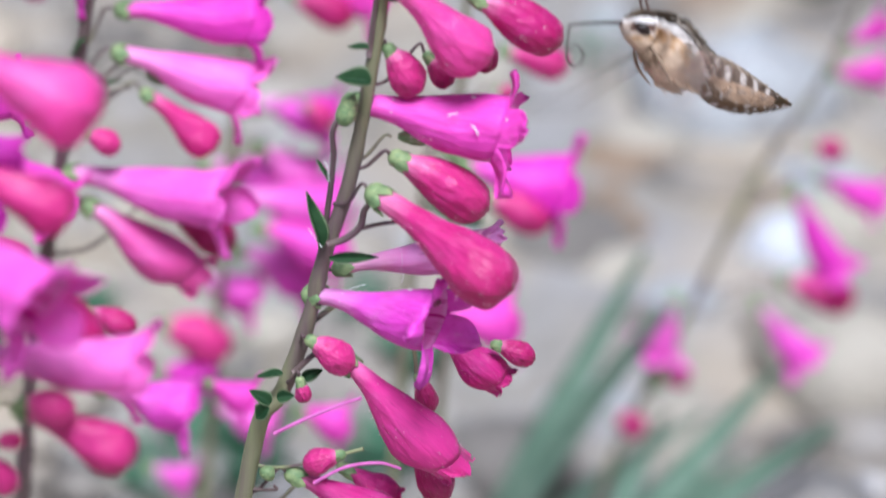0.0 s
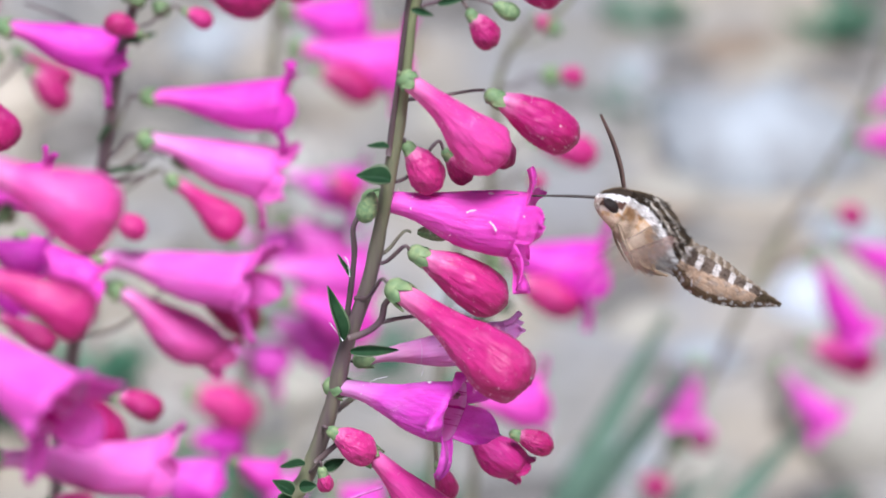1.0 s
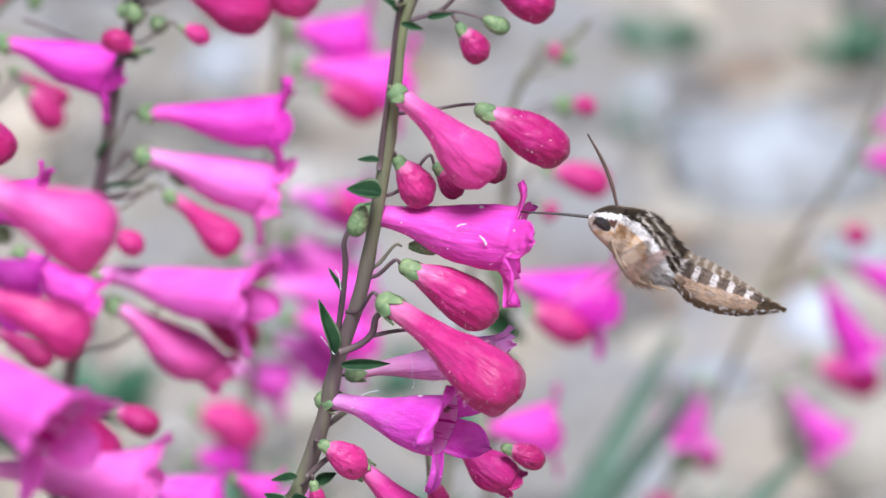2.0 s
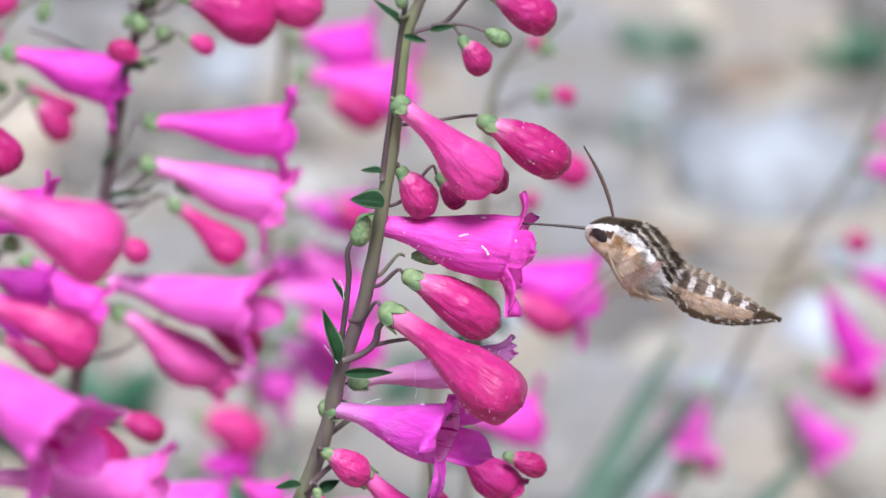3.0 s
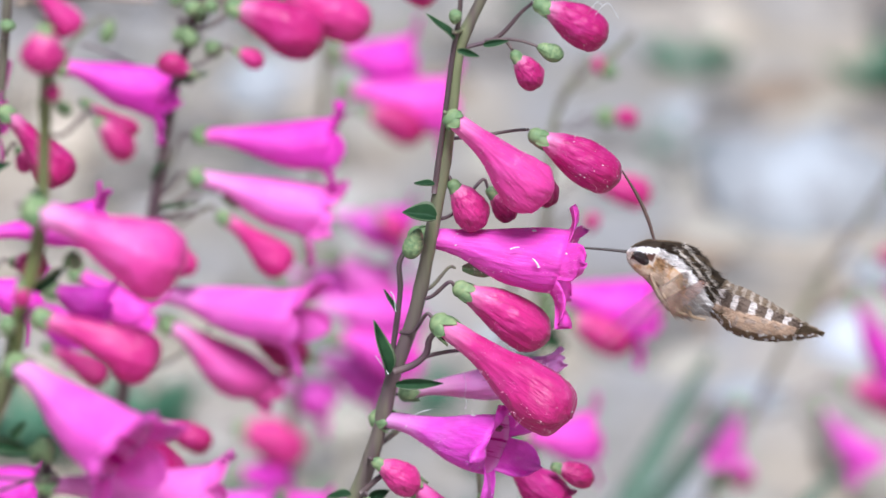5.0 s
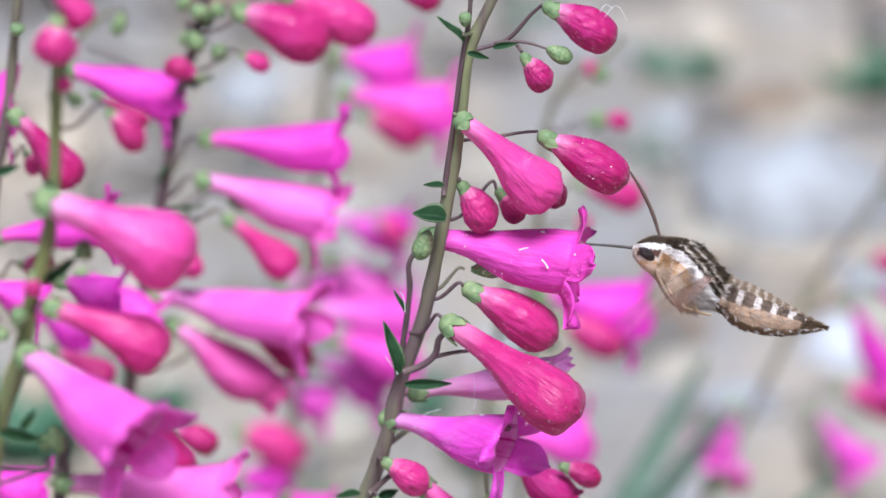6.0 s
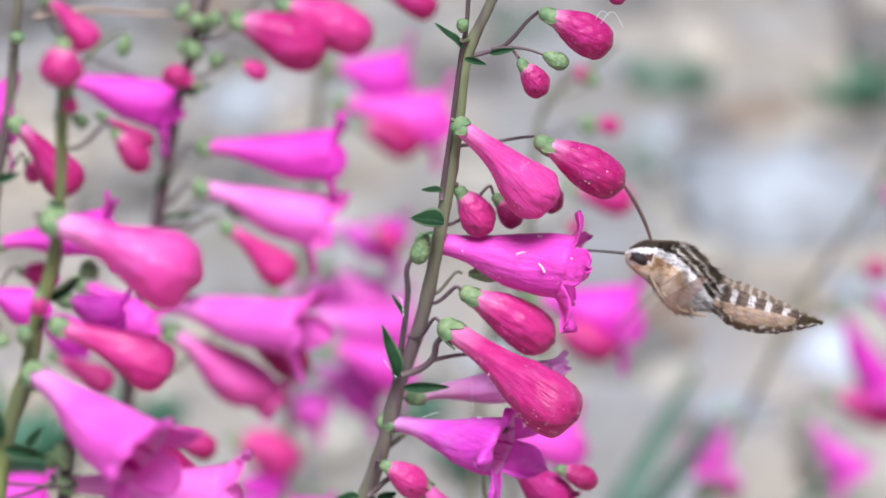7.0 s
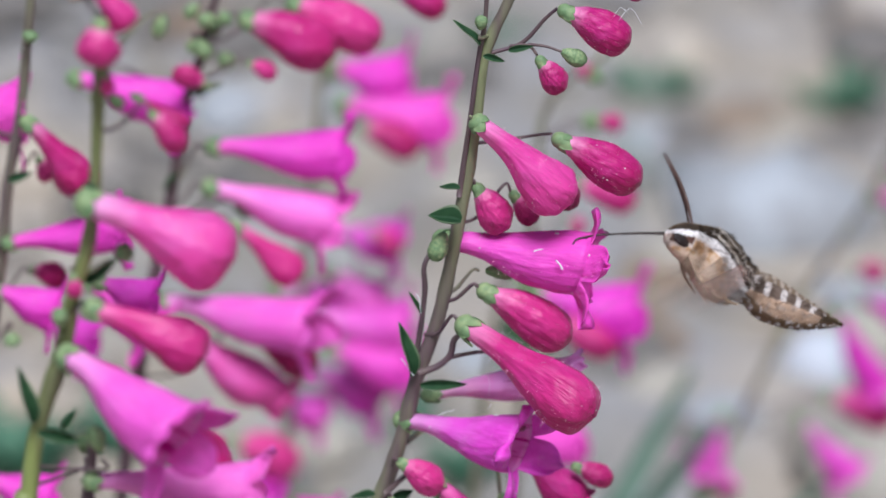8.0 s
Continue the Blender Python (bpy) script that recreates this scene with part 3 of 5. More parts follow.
twig(main, "branch", [(43.6, -4.0, 259.4), (47.5, -4.0, 260.3), (51.5, -4.0, 260.7)], 0.45, stem_purple)
bloom(main, "wilted", (40.2, 7.0, 246.3), (25.7, 0.0, 4.9), 8.6, 0, foot=(35.3, 0.0, 243.3))
bloom(main, "wide", (35.2, 1.0, 244.1), (22.6, -13.0, 2.0), 11.2, 0, foot=(34.8, 0.0, 241.1), specks=26)
bloom(main, "half", (57.3, 6.0, 233.5), (11.9, 0.0, -8.7), 8.1, 0)
bloom(main, "bud", (67.7, 4.0, 232.6), (6.8, 0.0, -2.7), 4.7, 0)
bloom(main, "bud", (35.2, -5.0, 238.1), (7.3, 0.0, -5.0), 6.3, 0, foot=(32.7, 0.0, 234.1))
bloom(main, "half", (40.6, -4.0, 234.1), (19.7, 0.0, -21.0), 10.7, 0)
twig(main, "branch", [(31.9, -3.0, 231.0), (35.9, -3.0, 234.8), (38.9, -3.0, 234.8), (40.4, -3.0, 233.8)], 0.6, stem_purple)
bloom(main, "bud", (33.1, -5.0, 230.2), (0.9, 0.0, -4.0), 3.2, 0, foot=(30.0, 0.0, 226.2))
bloom(main, "bud", (54.1, 8.0, 223.8), (2.3, 0.0, -6.6), 4.4, 0)
twig(main, "branch", [(33.5, 4.0, 236.0), (42.0, 11.0, 238.5), (50.5, 11.0, 236.0), (53.0, 9.5, 230.0), (53.6, 8.5, 224.5)], 0.55, stem_green)
bloom(main, "bud", (39.8, -3.0, 214.5), (-6.4, 0.0, -2.0), 5.0, 0, foot=(23.6, 0.0, 208.5))
bloom(main, "green", (27.8, -2.0, 209.0), (-1.2, 0.0, 2.7), 3.0, 0, foot=(22.7, 0.0, 204.0))
bloom(main, "half", (31.8, -1.0, 209.4), (20.1, 0.0, -10.2), 9.0, 0, foot=(22.1, 0.0, 201.4))
bloom(main, "half", (40.8, 8.0, 205.7), (9.2, 0.0, -5.9), 7.0, 0, foot=(21.4, 0.0, 197.7))
bloom(main, "bud", (54.1, 3.0, 211.9), (4.9, 0.0, -9.8), 7.0, 0)
twig(main, "spent_style", [(28.4, -6.0, 220.5), (33.9, -6.0, 223.4), (39.8, -6.0, 226.1), (43.8, -6.0, 227.6)], 0.35, style_pink)
twig(main, "spent_style", [(35.3, -6.0, 210.6), (40.8, -6.0, 213.7), (46.7, -6.0, 214.6), (50.7, -6.0, 213.4)], 0.35, style_pink)
bloom(main, "bud", (62.6, 4.0, 289.1), (3.2, 0.0, -3.1), 3.5, 0)
bloom(main, "bud", (63.4, -2.0, 325.9), (11.4, 0.0, -5.9), 7.7, 0)
twig(main, "pedicel", [(50.3, 0.0, 317.3), (55.9, 0.0, 319.3), (59.8, -1.0, 324.2), (61.8, -2.0, 326.5)], 0.42, stem_purple)
bloom(main, "bud", (59.2, -3.0, 316.8), (4.0, 0.0, -5.6), 5.2, 0)
twig(main, "pedicel", [(53.7, 0.0, 318.7), (57.0, -1.0, 319.1), (58.4, -3.0, 318.2)], 0.36, stem_purple)
bloom(main, "green", (62.8, -2.0, 318.4), (4.4, 0.0, -2.1), 3.3, 0)
twig(main, "pedicel", [(57.0, 0.0, 319.0), (60.0, -1.0, 319.0), (63.0, -2.0, 318.3)], 0.3, stem_purple)
leaf(main, (53.4, -3.0, 319.0), (4.4, 0.0, 0.9), 1.2, 30)
bloom(main, "green", (48.4, -3.0, 323.0), (0.2, 0.0, 2.6), 2.5, 0, foot=(50.1, 0.0, 319.0))
twig(main, "branch", [(45.0, -1.0, 290.1), (46.7, -1.0, 304.1), (48.2, -1.0, 316.9), (49.2, -1.0, 323.2), (49.6, -1.0, 330.6)], 0.52, stem_purple)
bloom(main, "bud", (76.0, 0.0, 331.0), (-0.6, 0.0, -3.9), 3.6, 0)
twig(main, "pedicel", [(54.0, 0.0, 329.0), (64.0, 0.0, 334.0), (72.0, 0.0, 334.5), (76.0, 0.0, 332.0)], 0.3, stem_green)
leaf(main, (36.6, -3.0, 255.2), (-1.2, 0.0, 10.4), 3.0, 80)
leaf(main, (38.2, -4.0, 253.7), (8.5, 0.0, 0.2), 2.0, 30)
leaf(main, (48.3, -3.0, 320.1), (-4.0, 0.0, 5.0), 1.4, 60)
leaf(main, (48.9, -4.0, 318.4), (3.9, 0.0, -1.0), 1.2, 20)
leaf(main, (45.3, -5.0, 287.1), (-5.7, 0.0, 1.5), 3.8, 25)
bloom(main, "green", (42.3, -3.0, 283.8), (-1.8, 0.0, -5.5), 3.8, 0)
leaf(main, (45.0, -4.0, 293.0), (-3.5, 0.0, 0.6), 1.2, 30)
leaf(main, (38.2, -3.0, 267.8), (-1.6, 0.0, 4.2), 0.8, 50)
leaf(main, (30.0, -3.0, 230.8), (-4.6, 0.0, -0.2), 1.6, 30)
leaf(main, (27.8, -5.0, 225.9), (-3.3, 0.0, 2.8), 2.6, 20)
leaf(main, (27.5, -6.0, 225.7), (-2.3, 0.0, -2.2), 3.0, 10)
leaf(main, (29.0, -6.0, 227.6), (3.0, 0.0, 0.5), 2.4, 10)
leaf(main, (33.4, -2.0, 229.3), (3.5, 0.0, 1.7), 2.2, 30)

second = plant((-0.0945, 0.1416, 0.0), "penstemon stalk with dark purple stem and pink flowers")
stem(second, [(45.0, -31.6, 290.6), (42.1, -31.6, 280.9), (39.3, -31.6, 269.8), (37.4, -31.6, 263.6), (34.3, -31.6, 246.1), (31.9, -31.6, 233.5), (27.8, -31.6, 212.8), (25.0, -31.6, 194.4), (21.1, -31.6, 167.5)], 1.3)
bloom(second, "open", (42.0, -31.6, 252.2), (26.7, 0.0, -1.2), 10.6, 0, foot=(32.2, -31.6, 235.4))
bloom(second, "frilly", (41.3, -33.7, 243.9), (25.9, 0.0, -7.2), 11.4, 0, foot=(32.0, -31.6, 234.4))
bloom(second, "bud", (46.6, -35.8, 236.0), (13.7, 0.0, -11.6), 8.3, 0, foot=(30.8, -31.6, 227.6))
bloom(second, "green", (46.4, -31.6, 238.6), (4.8, 0.0, -1.5), 3.3, 0, foot=(31.2, -31.6, 230.1))
bloom(second, "frilly", (31.1, -33.7, 217.7), (31.3, -10.5, -0.0), 12.3, 0, foot=(27.6, -31.6, 211.4))
bloom(second, "bud", (51.5, -25.3, 205.8), (12.0, 0.0, -8.2), 9.4, 0, foot=(24.8, -31.6, 193.1))
bloom(second, "opening", (34.3, -35.8, 211.8), (22.3, 0.0, -15.7), 11.2, 0, foot=(26.7, -31.6, 205.5))
bloom(second, "open", (13.5, -27.4, 265.8), (22.1, 0.0, -5.5), 10.9, 0)
bloom(second, "bud", (49.4, -34.8, 281.7), (18.3, 0.0, -7.3), 11.0, 0, foot=(38.1, -31.6, 265.9))
bloom(second, "bud", (58.8, -28.4, 282.4), (18.3, 0.0, -7.4), 10.6, 0, foot=(39.0, -31.6, 268.8))
bloom(second, "bud", (50.4, -35.8, 272.3), (5.3, 0.0, -2.4), 4.1, 0, foot=(37.5, -31.6, 263.8))
bloom(second, "bud", (40.8, -37.9, 268.8), (-6.1, 0.0, 3.1), 5.1, 0, foot=(37.7, -31.6, 264.6))
bloom(second, "bud", (79.7, -21.1, 282.6), (10.9, 0.0, -3.9), 6.8, 0)
bloom(second, "green", (39.6, -33.7, 276.9), (1.9, 0.0, -4.3), 3.9, 0, foot=(39.5, -31.6, 270.6))
bloom(second, "green", (41.2, -31.0, 276.9), (2.8, 0.0, 2.2), 3.5, 0, foot=(41.0, -31.6, 277.3))
bloom(second, "green", (43.9, -31.0, 272.7), (2.7, 0.0, -3.0), 4.0, 0, foot=(40.9, -31.6, 270.4))
bloom(second, "green", (39.1, -31.0, 275.9), (-1.0, 0.0, -3.2), 3.1, 0, foot=(41.0, -31.6, 273.5))
twig(second, "pedicel", [(40.4, -22.0, 259.6), (35.2, -22.0, 261.4), (28.3, -22.0, 263.9), (21.4, -22.0, 267.2), (17.5, -22.0, 268.6)], 0.4, stem_purple)
bloom(second, "open", (15.9, -36.0, 223.4), (13.7, 0.0, -9.8), 10.3, 0)
bloom(second, "bud", (10.4, -44.0, 210.0), (12.5, 0.0, -6.6), 6.7, 0)
bloom(second, "open", (5.1, -24.0, 209.8), (10.6, 0.0, -5.4), 9.5, 0)
bloom(second, "bud", (35.1, -40.0, 229.4), (6.5, 0.0, -3.1), 5.4, 0)
bloom(second, "pale", (35.4, -33.0, 169.5), (18.9, 0.0, -4.6), 11.7, 0)
bloom(second, "open", (57.4, -30.0, 168.7), (8.7, 0.0, -3.4), 7.0, 0)
bloom(second, "bud", (35.1, -58.0, 199.2), (9.7, 0.0, -3.9), 6.2, 0)
leaf(second, (38.2, -34.8, 265.6), (6.3, 0.0, 1.9), 1.6, 30)
leaf(second, (34.9, -33.7, 247.1), (-3.6, 0.0, -3.8), 1.2, 30)
leaf(second, (33.4, -33.7, 237.0), (8.7, 0.0, 1.1), 1.1, 30)
bloom(second, "green", (43.2, -34.8, 282.2), (-3.4, 0.0, -1.3), 3.4, 0, foot=(41.4, -31.6, 278.0))
bloom(second, "green", (43.7, -34.8, 280.9), (2.8, 0.0, 1.8), 3.4, 0, foot=(41.1, -31.6, 276.7))
bloom(second, "green", (39.5, -29.5, 283.1), (-2.3, 0.0, -3.1), 3.0, 0, foot=(41.6, -31.6, 278.9))
twig(second, "branch", [(32.6, -31.6, 234.8), (37.3, -31.6, 237.3), (42.0, -31.6, 241.1)], 0.5, stem_purple)
twig(second, "branch", [(32.6, -31.6, 232.9), (38.4, -31.6, 234.1), (43.6, -31.6, 236.0)], 0.5, stem_purple)

near = plant((-0.0987, -0.065, 0.0), "penstemon stalk with big red buds and an open flower")
stem(near, [(36.3, -20.0, 358.7), (35.2, -20.0, 348.4), (34.0, -20.0, 329.2), (32.5, -20.0, 318.5), (30.1, -20.0, 310.6), (27.8, -20.0, 299.6), (23.8, -20.0, 287.0), (21.7, -20.0, 273.9), (20.0, -20.0, 261.6)], 1.35)
bloom(near, "swollen", (32.6, -24.0, 328.3), (23.1, 0.0, -9.8), 13.0, 0, foot=(33.7, -20.0, 327.3))
bloom(near, "bud", (32.8, -22.0, 309.0), (18.5, 0.0, -7.6), 9.4, 0, foot=(28.9, -20.0, 305.0))
bloom(near, "frilly", (29.0, -24.0, 301.6), (18.8, -15.0, -6.8), 12.6, -10, foot=(27.1, -20.0, 297.6))
bloom(near, "bud", (43.3, -14.0, 283.5), (11.3, 0.0, -9.8), 9.3, 0)
bloom(near, "bud", (43.5, -23.0, 342.5), (4.8, 0.0, -5.9), 4.8, 0, foot=(34.4, -20.0, 335.8))
bloom(near, "green", (36.2, -17.0, 343.1), (2.4, 0.0, -1.6), 2.3, 0, foot=(34.2, -20.0, 332.3))
bloom(near, "bud", (40.4, -14.0, 341.8), (8.2, 0.0, -4.8), 3.1, 0)
bloom(near, "bud", (36.6, -25.0, 350.2), (-0.0, 0.0, -3.4), 2.8, 0)
bloom(near, "green", (45.2, -16.0, 356.5), (-1.2, 0.0, -3.8), 2.4, 0)
bloom(near, "bud", (35.9, -26.0, 358.7), (-0.7, 0.0, -6.8), 7.4, 0, foot=(35.9, -20.0, 354.7))
bloom(near, "bud", (33.1, -22.0, 365.1), (7.5, 0.0, -8.0), 5.3, 0, foot=(35.4, -20.0, 350.4))
bloom(near, "bud", (30.4, -24.0, 315.4), (0.2, 0.0, -3.7), 3.1, 0, foot=(29.8, -20.0, 309.4))
bloom(near, "green", (27.9, -23.0, 306.1), (0.2, 0.0, 3.4), 2.9, 0, foot=(27.9, -20.0, 300.1))
bloom(near, "green", (36.9, -20.0, 317.0), (2.7, 0.0, 1.5), 3.6, 0, foot=(30.2, -20.0, 311.0))
bloom(near, "green", (33.9, -24.0, 284.4), (-1.1, 0.0, 4.6), 3.1, 0, foot=(22.1, -20.0, 276.4))
bloom(near, "open", (33.0, -8.0, 307.0), (8.9, 0.0, -2.9), 7.2, 0, foot=(28.0, -20.0, 301.0))
twig(near, "pedicel", [(33.3, -16.0, 342.2), (38.4, -16.0, 351.8), (42.9, -16.0, 356.4), (45.2, -16.0, 356.7)], 0.35, stem_green)
twig(near, "dry_twig", [(30.4, -12.0, 357.8), (38.4, -12.0, 358.9), (45.4, -12.0, 358.5), (51.5, -12.0, 358.2)], 0.5, dry_tan)
leaf(near, (23.3, -23.0, 289.2), (-1.5, 0.0, 9.5), 2.4, 50)
leaf(near, (24.0, -24.0, 288.0), (7.2, 0.0, -1.8), 2.2, 30)
leaf(near, (31.8, -18.0, 311.7), (5.0, 0.0, 3.9), 2.2, 30)
leaf(near, (34.3, -23.0, 329.6), (-1.7, 0.0, 1.5), 1.4, 30)
leaf(near, (27.9, -24.0, 288.5), (2.3, 0.0, 3.2), 1.6, 30)
bloom(near, "green", (30.8, -16.0, 280.3), (0.1, 0.0, 3.1), 2.8, 0, foot=(21.5, -20.0, 272.3))

side = plant((-0.1208, 0.0661, 0.0), "slender penstemon stalk with a few pink buds")
stem(side, [(36.4, 0.0, 308.8), (35.5, 0.0, 301.9), (32.7, 0.0, 278.4), (29.7, 0.0, 262.7), (27.8, 0.0, 246.9), (24.5, 0.0, 224.5), (21.0, 0.0, 191.3)], 1.25)
bloom(side, "bud", (34.2, -4.2, 278.2), (11.7, 0.0, -14.3), 9.0, 0, foot=(32.2, 0.0, 276.0))
bloom(side, "bud", (35.9, 2.1, 267.2), (2.3, 0.0, -4.0), 4.4, 0, foot=(29.5, 0.0, 260.9))
bloom(side, "open", (21.5, 6.3, 276.9), (11.0, 0.0, -0.0), 13.2, 0, foot=(31.2, 0.0, 270.6))
bloom(side, "open", (29.5, -2.1, 251.3), (21.7, 0.0, 3.8), 8.9, 0, foot=(27.2, 0.0, 242.9))
bloom(side, "open", (26.5, -3.2, 241.6), (12.1, 0.0, -3.8), 9.0, 0, foot=(26.4, 0.0, 237.4))
bloom(side, "bud", (33.8, 4.2, 242.4), (6.7, 0.0, -1.3), 5.6, 0, foot=(26.3, 0.0, 236.2))
bloom(side, "green", (35.1, -3.2, 294.3), (0.5, 0.0, 2.3), 3.3, 0, foot=(34.0, 0.0, 290.1))
bloom(side, "open", (22.8, -4.2, 200.0), (13.4, 0.0, -3.9), 10.4, 0, foot=(21.5, 0.0, 195.8))
bloom(side, "green", (29.5, -3.2, 232.3), (0.3, 0.0, -2.7), 3.9, 0, foot=(24.7, 0.0, 226.0))
leaf(side, (30.1, -4.2, 265.8), (4.7, 0.0, 1.7), 1.8, 30)

low = plant((-0.0878, -0.0851, 0.0), "penstemon stalk with pale pink flowers and a red bud")
stem(low, [(21.7, 0.0, 285.2), (20.2, 0.0, 271.6), (18.2, 0.0, 253.6)], 1.3)
bloom(low, "frilly", (21.2, -2.0, 278.1), (25.8, 0.0, -1.1), 9.4, 0, foot=(20.8, 0.0, 276.1))
bloom(low, "bud", (29.3, -3.6, 269.9), (17.3, 0.0, -8.5), 9.0, 0, foot=(19.4, 0.0, 264.4))
bloom(low, "bud", (30.5, -7.3, 273.1), (7.5, 0.0, -1.7), 5.7, 0)
bloom(low, "bud", (25.6, -5.5, 264.8), (4.2, 0.0, 1.0), 3.2, 0, foot=(18.9, 0.0, 259.3))
bloom(low, "bud", (22.7, -3.6, 260.8), (5.8, 0.0, -5.0), 5.3, 0, foot=(18.6, 0.0, 257.2))


behind = plant((-0.0520, 0.2500, 0.0), "penstemon stalk crowded with soft pink flowers")
stem(behind, [(24.1, 0.0, 239.2), (22.5, 0.0, 219.2), (20.6, 0.0, 193.0), (17.7, 0.0, 166.1), (15.3, 0.0, 138.6), (12.9, 0.0, 113.7), (11.0, 0.0, 86.6)], 1.2)
bloom(behind, "open", (24.5, 14.0, 206.3), (17.1, -0.0, -2.1), 14.6, 0, foot=(24.7, 0.0, 207.9))
bloom(behind, "open", (26.3, 0.0, 202.9), (24.3, 0.0, -3.6), 13.9, 0, foot=(24.2, 0.0, 199.8))
bloom(behind, "bud", (31.8, -8.0, 200.7), (13.9, 0.0, -5.9), 9.1, 0, foot=(24.1, 0.0, 195.3))
bloom(behind, "pale", (21.6, 0.0, 169.9), (19.4, 0.0, -3.0), 11.7, 0, foot=(17.3, 0.0, 161.1))
bloom(behind, "bud", (34.4, -6.6, 172.2), (6.7, 0.0, -4.5), 6.8, 0, foot=(17.5, 0.0, 163.4))
bloom(behind, "pale", (17.5, 0.0, 144.8), (25.5, 0.0, 0.0), 15.2, 0, foot=(15.3, 0.0, 138.2))
bloom(behind, "pale", (17.7, 6.6, 127.6), (18.8, 0.0, -4.6), 15.3, 0, foot=(13.5, 0.0, 121.0))
bloom(behind, "bud", (0.2, 0.0, 111.3), (16.0, 0.0, -6.3), 11.9, 0, foot=(12.3, 0.0, 106.9))
bloom(behind, "open", (-1.4, 0.0, 97.9), (12.7, 0.0, 1.7), 11.3, 0, foot=(11.5, 0.0, 93.5))
bloom(behind, "pale", (23.0, 4.4, 156.4), (12.3, 0.0, -7.6), 11.0, 0, foot=(16.5, 0.0, 152.0))
bloom(behind, "pale", (11.5, 0.0, 88.8), (13.7, 0.0, -4.7), 9.6, 0, foot=(11.0, 0.0, 84.4))
bloom(behind, "pale", (-4.7, 0.0, 72.4), (10.2, 0.0, -3.2), 8.3, 0)
bloom(behind, "pale", (10.2, 11.0, 148.7), (18.1, 0.0, -3.1), 12.4, 0, foot=(15.9, 0.0, 144.3))
bloom(behind, "open", (23.0, -4.4, 139.3), (19.3, 0.0, -4.6), 13.2, 0, foot=(15.0, 0.0, 134.9))
bloom(behind, "pale", (5.6, 8.8, 120.2), (16.8, 0.0, -4.7), 11.1, 0, foot=(13.0, 0.0, 115.8))

beyond = plant((-0.0039, 0.2002, 0.0), "penstemon stalk with drooping pink flowers behind others")
stem(beyond, [(19.7, 0.0, 181.4), (17.7, 0.0, 177.8), (15.9, 0.0, 166.2), (12.7, 0.0, 139.6), (10.9, 0.0, 114.1)], 1.1)
bloom(beyond, "open", (25.0, 0.0, 173.4), (22.9, 0.0, -4.3), 15.0, 0, foot=(16.0, 0.0, 166.9))
bloom(beyond, "bud", (30.8, -4.3, 167.7), (14.1, 0.0, -5.8), 9.8, 0, foot=(15.3, 0.0, 161.2))
bloom(beyond, "open", (19.3, 0.0, 135.2), (17.2, 0.0, 0.8), 12.6, 0, foot=(12.0, 0.0, 128.7))
leaf(beyond, (17.8, -4.3, 169.1), (12.5, 0.0, -9.5), 6.8, 30)
leaf(beyond, (17.3, 4.3, 161.2), (9.9, 0.0, 1.5), 5.8, 10)
leaf(beyond, (16.6, 0.0, 157.5), (12.6, 0.0, -7.4), 5.2, 40)
bloom(beyond, "green", (19.7, 0.0, 179.2), (4.6, 0.0, -3.6), 4.7, 0, foot=(17.0, 0.0, 172.7))
bloom(beyond, "green", (22.4, 0.0, 167.7), (5.2, 0.0, 0.0), 4.7, 0, foot=(15.3, 0.0, 161.2))
bloom(beyond, "open", (-12.1, 0.0, 111.8), (10.4, 0.0, -3.0), 9.1, 0)

far = plant((0.007, 0.2, 0.0), "penstemon stalk with nodding tip and small buds")
stem(far, [(32.4, -0.0, 237.6), (28.1, -0.0, 232.8), (19.3, -0.0, 225.9), (15.3, -0.0, 216.8), (14.4, -0.0, 203.5), (12.7, -0.0, 177.9), (11.2, -0.0, 133.8), (10.0, -0.0, 114.2)], 1.0)
bloom(far, "bud", (23.4, -0.0, 201.4), (14.2, 0.0, -3.8), 8.0, 0, foot=(13.7, -0.0, 193.4))
bloom(far, "bud", (28.6, -0.0, 217.3), (5.5, 0.0, -0.4), 4.6, 0, foot=(14.9, -0.0, 211.3))
bloom(far, "green", (24.5, -0.0, 217.3), (4.1, 0.0, -0.3), 4.9, 0, foot=(14.9, -0.0, 211.3))
bloom(far, "green", (25.6, -0.0, 227.3), (2.5, 0.0, 2.8), 5.1, 0, foot=(17.2, -0.0, 221.3))
bloom(far, "bud", (22.3, -0.0, 192.2), (3.3, 0.0, -2.1), 4.7, 0, foot=(13.3, -0.0, 186.2))
bloom(far, "bud", (23.0, -0.0, 231.4), (3.9, 0.0, -2.7), 3.8, 0, foot=(19.0, -0.0, 225.4))

right = plant((0.0514, 0.32, 0.0), "leaning penstemon stalk with pink flowers")
stem(right, [(73.7, 0.0, 182.5), (67.6, 0.0, 160.7), (58.4, 0.0, 140.2), (46.1, 0.0, 119.4), (35.2, 0.0, 93.2), (25.6, 0.0, 69.9), (15.7, 0.0, 47.8), (10.0, 0.0, 32.3)], 1.0)
bloom(right, "open", (55.1, -0.0, 113.6), (12.0, 0.0, -21.4), 9.0, 0, foot=(41.2, 0.0, 107.6))
bloom(right, "bud", (53.9, 0.0, 88.1), (18.8, -0.0, -5.9), 10.4, 0, foot=(31.5, 0.0, 84.1))
bloom(right, "pale", (46.8, 0.0, 81.5), (14.1, -0.0, -16.1), 9.1, 0, foot=(28.7, 0.0, 77.5))
bloom(right, "pale", (25.9, 0.0, 83.3), (-5.5, -0.0, -15.9), 10.7, 0, foot=(29.5, 0.0, 79.3))
